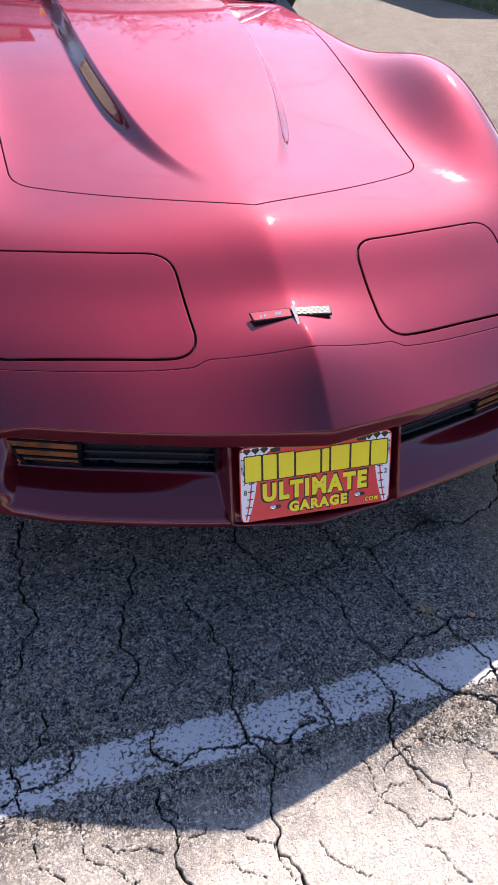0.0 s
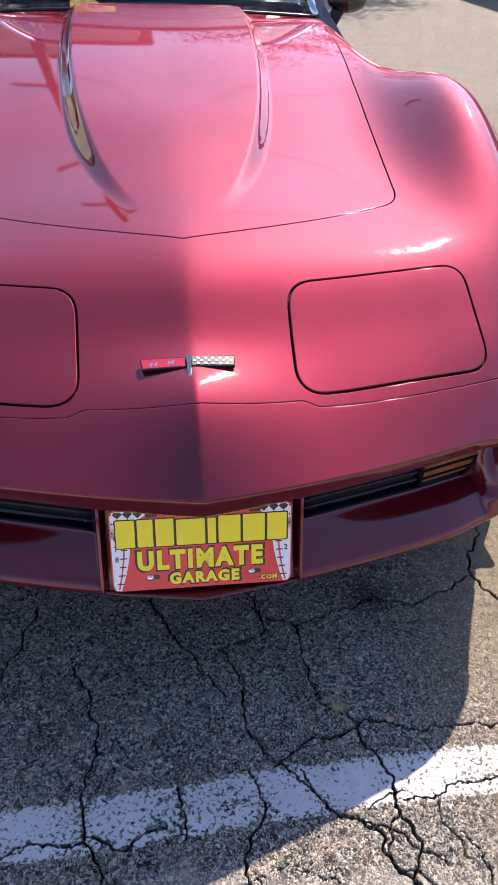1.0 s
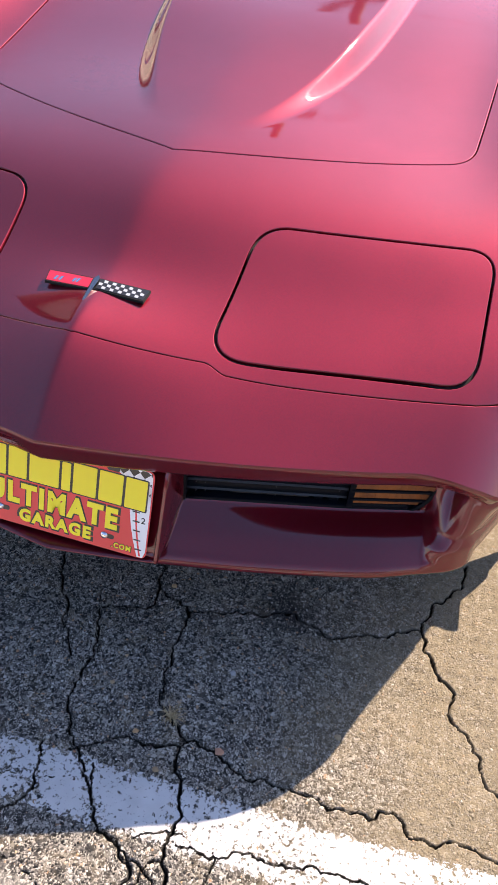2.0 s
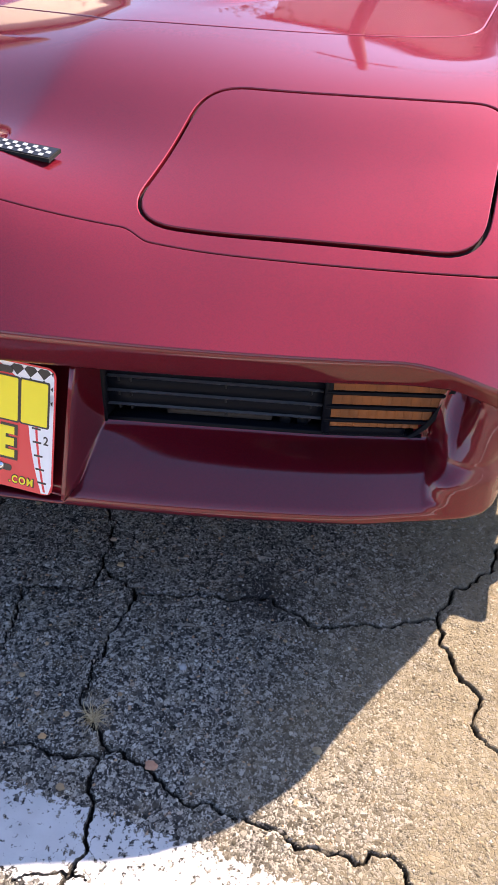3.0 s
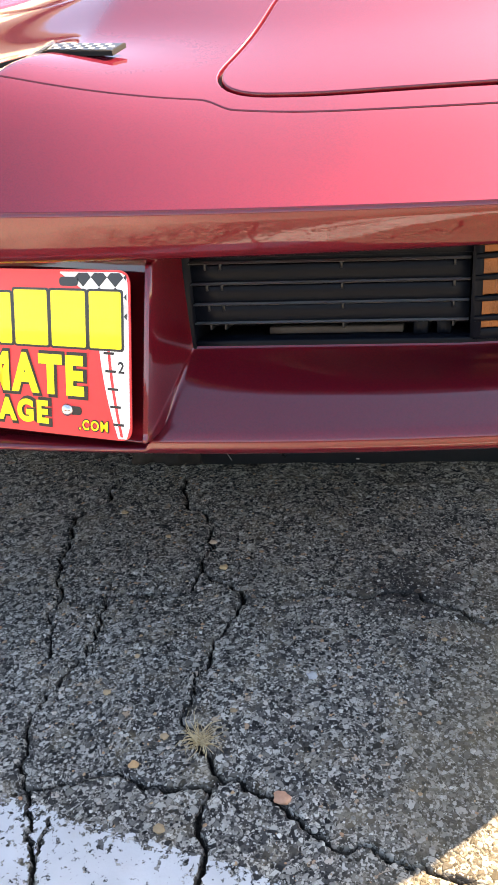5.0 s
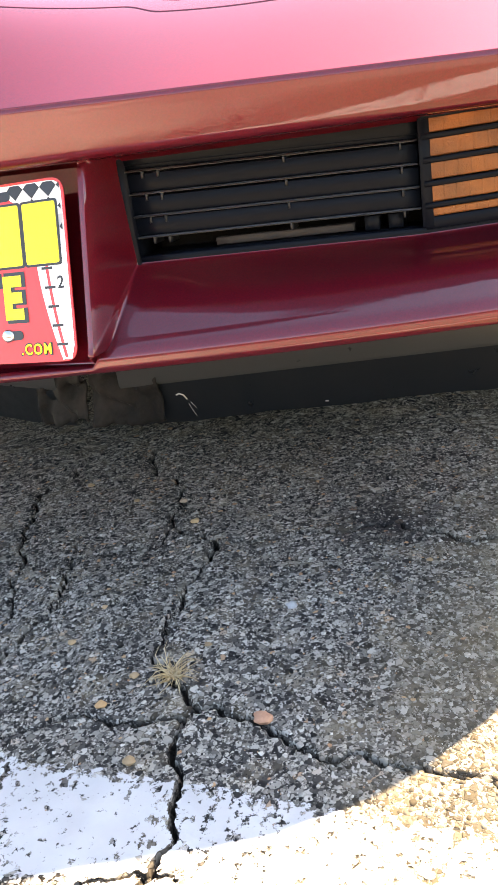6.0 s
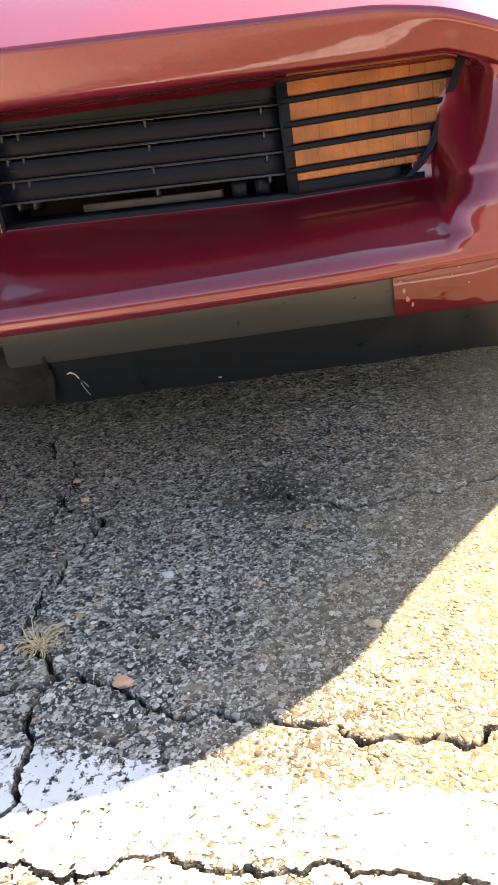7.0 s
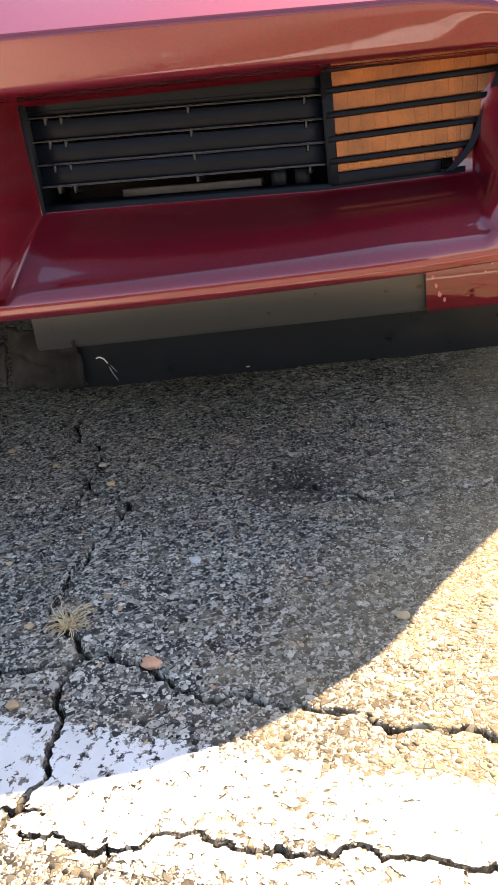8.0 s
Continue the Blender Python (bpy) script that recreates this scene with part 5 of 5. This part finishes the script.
pebble(0.327, -0.174, 0.0085, (0.45, 0.24, 0.15), "small reddish pebble lying on asphalt")
pebble(0.307, -0.033, 0.0060, (0.40, 0.40, 0.40), "pale grey pebble lying on asphalt")
pebble(0.191, -0.182, 0.0055, (0.50, 0.30, 0.14), "small tan pebble lying on asphalt")
pebble(0.150, 0.105, 0.0062, (0.48, 0.33, 0.17), "small tan pebble lying beside a crack")
pebble(0.500, -0.090, 0.0065, (0.34, 0.26, 0.15), "flat tan pebble lying on asphalt")
pebble(0.115, 0.150, 0.0055, (0.42, 0.31, 0.22), "small brown pebble lying on asphalt")
for px, py, pr, tone in ((-0.038, 0.187, 0.0055, 1.0), (0.052, 0.148, 0.0045, 0.8), (0.125, -0.060, 0.0034, 1.2), (0.122, -0.115, 0.0045, 1.0), (0.203, -0.146, 0.0048, 1.0), (0.251, -0.099, 0.0040, 0.7), (0.419, 0.053, 0.0036, 0.8), (0.243, -0.230, 0.0060, 0.8)):
    pebble(px, py, pr, (0.42 * tone, 0.29 * tone, 0.16 * tone), "tan stone bedded in the asphalt")

# dry grass tuft in a crack
STRAW, sw, sws = material("dry_straw", (0.50, 0.38, 0.20), 0.7)
sw.links.new(ramp(sw, node(sw, "NewGeometry").outputs["Random Per Island"], [(0.0, (0.36, 0.25, 0.12)), (1.0, (0.62, 0.50, 0.30))]), sws.inputs["Base Color"])
r = np.random.default_rng(3)
v, f = [], []
for i in range(80):
    a, ln, up = r.uniform(0, math.tau), r.uniform(0.006, 0.030), r.uniform(0.1, 1.3)
    bend = r.uniform(-1.4, 1.4)
    pts = []
    for k in range(4):
        t = k / 3
        aa = a + bend * t
        pts.append((0.004 * r.uniform(-1, 1) * (k == 0) + ln * t * math.cos(aa), 0.004 * r.uniform(-1, 1) * (k == 0) + ln * t * math.sin(aa), 0.001 + ln * up * t * (1.1 - 0.7 * t)))
    vv, ff = tube(pts, [0.0004, 0.00035, 0.0003, 0.00012], 5)
    f += [tuple(q + len(v) for q in face) for face in ff]
    v += vv
tuft = link_mesh("grass_tuft", v, f, STRAW, None)
tuft.location = (0.238, -0.142, 0.0)
tagged(tuft, "small tuft of dry straw-coloured grass in a crack", "grass")


# ---------------------------------------------------------------- surroundings
def building(x0, y0, x1, y1, height, color, name, label):
    """A plain block with rendered walls, windows, a door and a shallow roof."""
    b = thing(name, label, "building", at=((x0 + x1) / 2, (y0 + y1) / 2, 0))
    m, t, s = material("wall_plaster", color, 0.85)
    t.links.new(mix(t, noise_tex(t, 1.2, 6, 0.65), tuple(c * 0.8 for c in color), tuple(min(1, c * 1.1) for c in color)), s.inputs["Base Color"])
    t.links.new(bump(t, noise_tex(t, 40.0, 5), 0.3, 0.01), s.inputs["Normal"])
    w, d = x1 - x0, y1 - y0
    for sx, sy, cx, cy in ((w, 0.25, 0, -d / 2 + 0.125), (w, 0.25, 0, d / 2 - 0.125), (0.25, d - 0.5, -w / 2 + 0.125, 0), (0.25, d - 0.5, w / 2 - 0.125, 0)):
        part("wall", box_bm(sx, sy, height, Matrix.Translation((cx, cy, height / 2)), 0.02, 2), m, b)
    roof = material("roof_felt", (0.09, 0.08, 0.075), 0.9)[0]
    part("roof", box_bm(w + 0.5, d + 0.5, 0.22, Matrix.Translation((0, 0, height + 0.11)), 0.03, 2), roof, b, "dark flat roof slab")
    glass = material("window_glass", (0.02, 0.025, 0.03), 0.06)[0]
    frame_m = material("window_paint", (0.5, 0.48, 0.45), 0.5)[0]
    n = max(1, int(w // 3))
    for i in range(n):
        cx = -w / 2 + (i + 0.5) * w / n
        win = part("window", box_bm(1.1, 0.05, 1.2, Matrix.Translation((cx, -d / 2 - 0.012, 1.65)), 0.01, 1), frame_m, b)
        part("pane", box_bm(0.96, 0.03, 1.06, Matrix.Translation((cx, -d / 2 - 0.03, 1.65))), glass, win, "", False)
    n = max(1, int(d // 4))
    for i in range(n):
        cy = -d / 2 + (i + 0.5) * d / n
        win = part("window", box_bm(0.05, 1.3, 1.2, Matrix.Translation((w / 2 + 0.012, cy, 1.75)), 0.01, 1), frame_m, b)
        part("pane", box_bm(0.03, 1.16, 1.06, Matrix.Translation((w / 2 + 0.03, cy, 1.75))), glass, win, "", False)
    return b


building(-14, 3.4, -6.0, 6.6, 4.8, (0.80, 0.70, 0.55), "cream_building", "cream rendered building with dark windows")
building(-14, 6.9, -6.0, 11.5, 4.3, (0.80, 0.70, 0.55), "cream_annex", "low cream rendered annex beside the taller building")

# grass verge beyond the asphalt
GRASS, gt, gsd = material("grass_blades", (0.06, 0.10, 0.025), 0.8)
gt.links.new(ramp(gt, node(gt, "NewGeometry").outputs["Random Per Island"], [(0.0, (0.035, 0.07, 0.015)), (0.7, (0.08, 0.13, 0.03)), (1.0, (0.17, 0.17, 0.06))]), gsd.inputs["Base Color"])
SOIL, so, sos = material("verge_soil", (0.06, 0.07, 0.03), 0.95)
so.links.new(mix(so, noise_tex(so, 6.0, 6), (0.035, 0.05, 0.018), (0.10, 0.11, 0.045)), sos.inputs["Base Color"])


def verge_edge(y):
    return 5.5 + 0.14 * (14 - y) + 0.15 * np.sin(y * 1.3)


v, f = [], []
ys = np.linspace(2.0, 60.0, 90)
for y in ys:
    e = float(verge_edge(y))
    v += [(e, y, 0.004), (e + 0.12, y, 0.045), (e + 8, y, 0.06), (e + 60, y, 0.06)]
for i in range(len(ys) - 1):
    for k in range(3):
        f.append((i * 4 + k, i * 4 + k + 1, i * 4 + 5 + k, i * 4 + 4 + k))
verge = link_mesh("verge", v, f, SOIL, None)
tagged(verge, "low green grass verge along the asphalt edge", "verge", kind="structure")
r = np.random.default_rng(8)
n = 30000
y = r.uniform(4, 22, n)
x = verge_edge(y) + r.uniform(0, 1, n) ** 1.5 * 7
h = r.uniform(0.03, 0.09, n)
a = r.uniform(0, math.tau, n)
lean = r.uniform(0.1, 0.7, n)
base = np.stack([x, y, np.full(n, 0.03)], 1)
side = np.stack([np.cos(a), np.sin(a), np.zeros(n)], 1) * 0.005
tip = base + np.stack([-np.sin(a) * h * lean, np.cos(a) * h * lean, h], 1)
gv = np.stack([base - side, base + side, tip], 1).reshape(-1, 3)
me = bpy.data.meshes.new("grass")
me.vertices.add(len(gv))
me.vertices.foreach_set("co", gv.astype(np.float32).ravel())
me.loops.add(3 * n)
me.loops.foreach_set("vertex_index", np.arange(3 * n, dtype=np.int32))
me.polygons.add(n)
me.polygons.foreach_set("loop_start", np.arange(0, 3 * n, 3, dtype=np.int32))
me.update(calc_edges=True)
me.materials.append(GRASS)
tagged(new("grass", me), "short green grass on the verge", "grass", kind="stuff")

BARK = rubber_material("weathered_pole", (0.12, 0.085, 0.06), 0.9)
LEAF, lt, lsd = material("rust_leaves", (0.20, 0.08, 0.03), 0.7)
lt.links.new(ramp(lt, node(lt, "NewGeometry").outputs["Random Per Island"], [(0.0, (0.10, 0.045, 0.015)), (0.6, (0.24, 0.09, 0.03)), (1.0, (0.34, 0.15, 0.04))]), lsd.inputs["Base Color"])
# unseen dark fence, added behind the viewer to darken low reflections
FENCE = rubber_material("stained_boards", (0.07, 0.05, 0.04), 0.9)
fence = thing("added_fence", "added dark board fence, unseen, that darkens low reflections", "fence", at=(0, -11, 0))
for i in range(60):
    part("board", box_bm(0.39, 0.03, 2.4, Matrix.Translation((-12 + 0.4 * i, 0, 1.2)), 0.006, 1), FENCE, fence, "", False)
for z in (0.4, 1.9):
    part("rail", box_bm(24, 0.06, 0.09, Matrix.Translation((-0.2, -0.045, z)), 0.006, 1), FENCE, fence, "", False)

building(-3.6, 14.5, 0.0, 21.0, 6.6, (0.66, 0.58, 0.50), "pale_building", "pale rendered two-storey building with a brown roof edge")


def autumn_tree(x, y, height, spread, count, seed):
    """A tapered trunk, forking limbs and a ragged crown of small rust-brown leaves."""
    r = random.Random(seed)
    t = thing("tree", "rust-brown autumn tree with a ragged crown", "tree", at=(x, y, 0))
    vv, ff = tube([(0, 0, -0.1), (0.05, 0.03, height * 0.3), (-0.04, 0.06, height * 0.62), (0.05, 0, height * 0.9)], [0.19, 0.15, 0.09, 0.03], 10)
    link_mesh("trunk", vv, ff, BARK, t)
    verts, faces, tips = [], [], []
    for i in range(22):
        a, z0 = r.uniform(0, math.tau), height * r.uniform(0.32, 0.82)
        ln = spread * r.uniform(0.55, 1.0) * (1.15 - 0.5 * z0 / height)
        run = [(0, 0, z0)]
        for k in range(1, 5):
            a += r.uniform(-0.4, 0.4)
            run.append((run[-1][0] + ln / 4 * math.cos(a), run[-1][1] + ln / 4 * math.sin(a), run[-1][2] + ln / 4 * r.uniform(0.1, 0.8)))
        vv, ff = tube(run, [0.055, 0.04, 0.028, 0.016, 0.007], 6)
        faces += [tuple(q + len(verts) for q in fc) for fc in ff]
        verts += vv
        tips += run[2:]
    link_mesh("limb", verts, faces, BARK, t)
    g = np.random.default_rng(seed)
    at = np.array(tips)[g.integers(0, len(tips), count)] + g.normal(0, 0.26, (count, 3))
    u = g.normal(size=(count, 3))
    u /= np.linalg.norm(u, axis=1)[:, None]
    w = np.cross(u, g.normal(size=(count, 3)))
    w /= np.linalg.norm(w, axis=1)[:, None]
    size = g.uniform(0.03, 0.075, (count, 1))
    leaf = np.stack([at - u * size, at + w * size * 0.5, at + u * size, at - w * size * 0.5], 1).reshape(-1, 3)
    crown = fast_mesh("crown", leaf, np.arange(4 * count).reshape(-1, 4), LEAF)
    crown.parent = t
    tagged(crown, "rust-brown leaves with gaps between them", kind="stuff")


# unseen red-brown outbuilding beyond the verge, added to cast the shadow across the asphalt
building(7.2, 12.4, 13.0, 19.0, 3.3, (0.34, 0.17, 0.12), "shadow_outbuilding", "low red-brown outbuilding, unseen, added to cast a shadow past the verge")

# utility pole and its wires
pole = thing("utility_pole", "weathered wooden utility pole with cross arm and wires", "pole", at=(-1.9, 13.6, 0))
vv, ff = tube([(0, 0, -0.1), (0, 0, 3), (0.02, 0, 9.9)], [0.15, 0.14, 0.10], 14)
link_mesh("shaft", vv, ff, BARK, pole)
part("cross_arm", box_bm(1.3, 0.10, 0.14, Matrix.Translation((0, -0.14, 8.3)), 0.01, 1), BARK, pole)
for x0, dx, dy in ((0.55, 27, -7), (0.35, 27, -6.4)):
    pts = [(x0 + dx * t, dy * t, 8.42 - 0.35 * 4 * t * (1 - t)) for t in np.linspace(0, 1, 14)]
    vv, ff = tube(pts, 0.006, 5)
    link_mesh("wire", vv, ff, RUBBER, pole, "black overhead wire")
autumn_tree(-4.3, 13.2, 6.4, 1.9, 5200, 21)
autumn_tree(1.9, 14.0, 6.6, 2.1, 6200, 33)
autumn_tree(5.2, 16.5, 6.2, 2.2, 6200, 34)
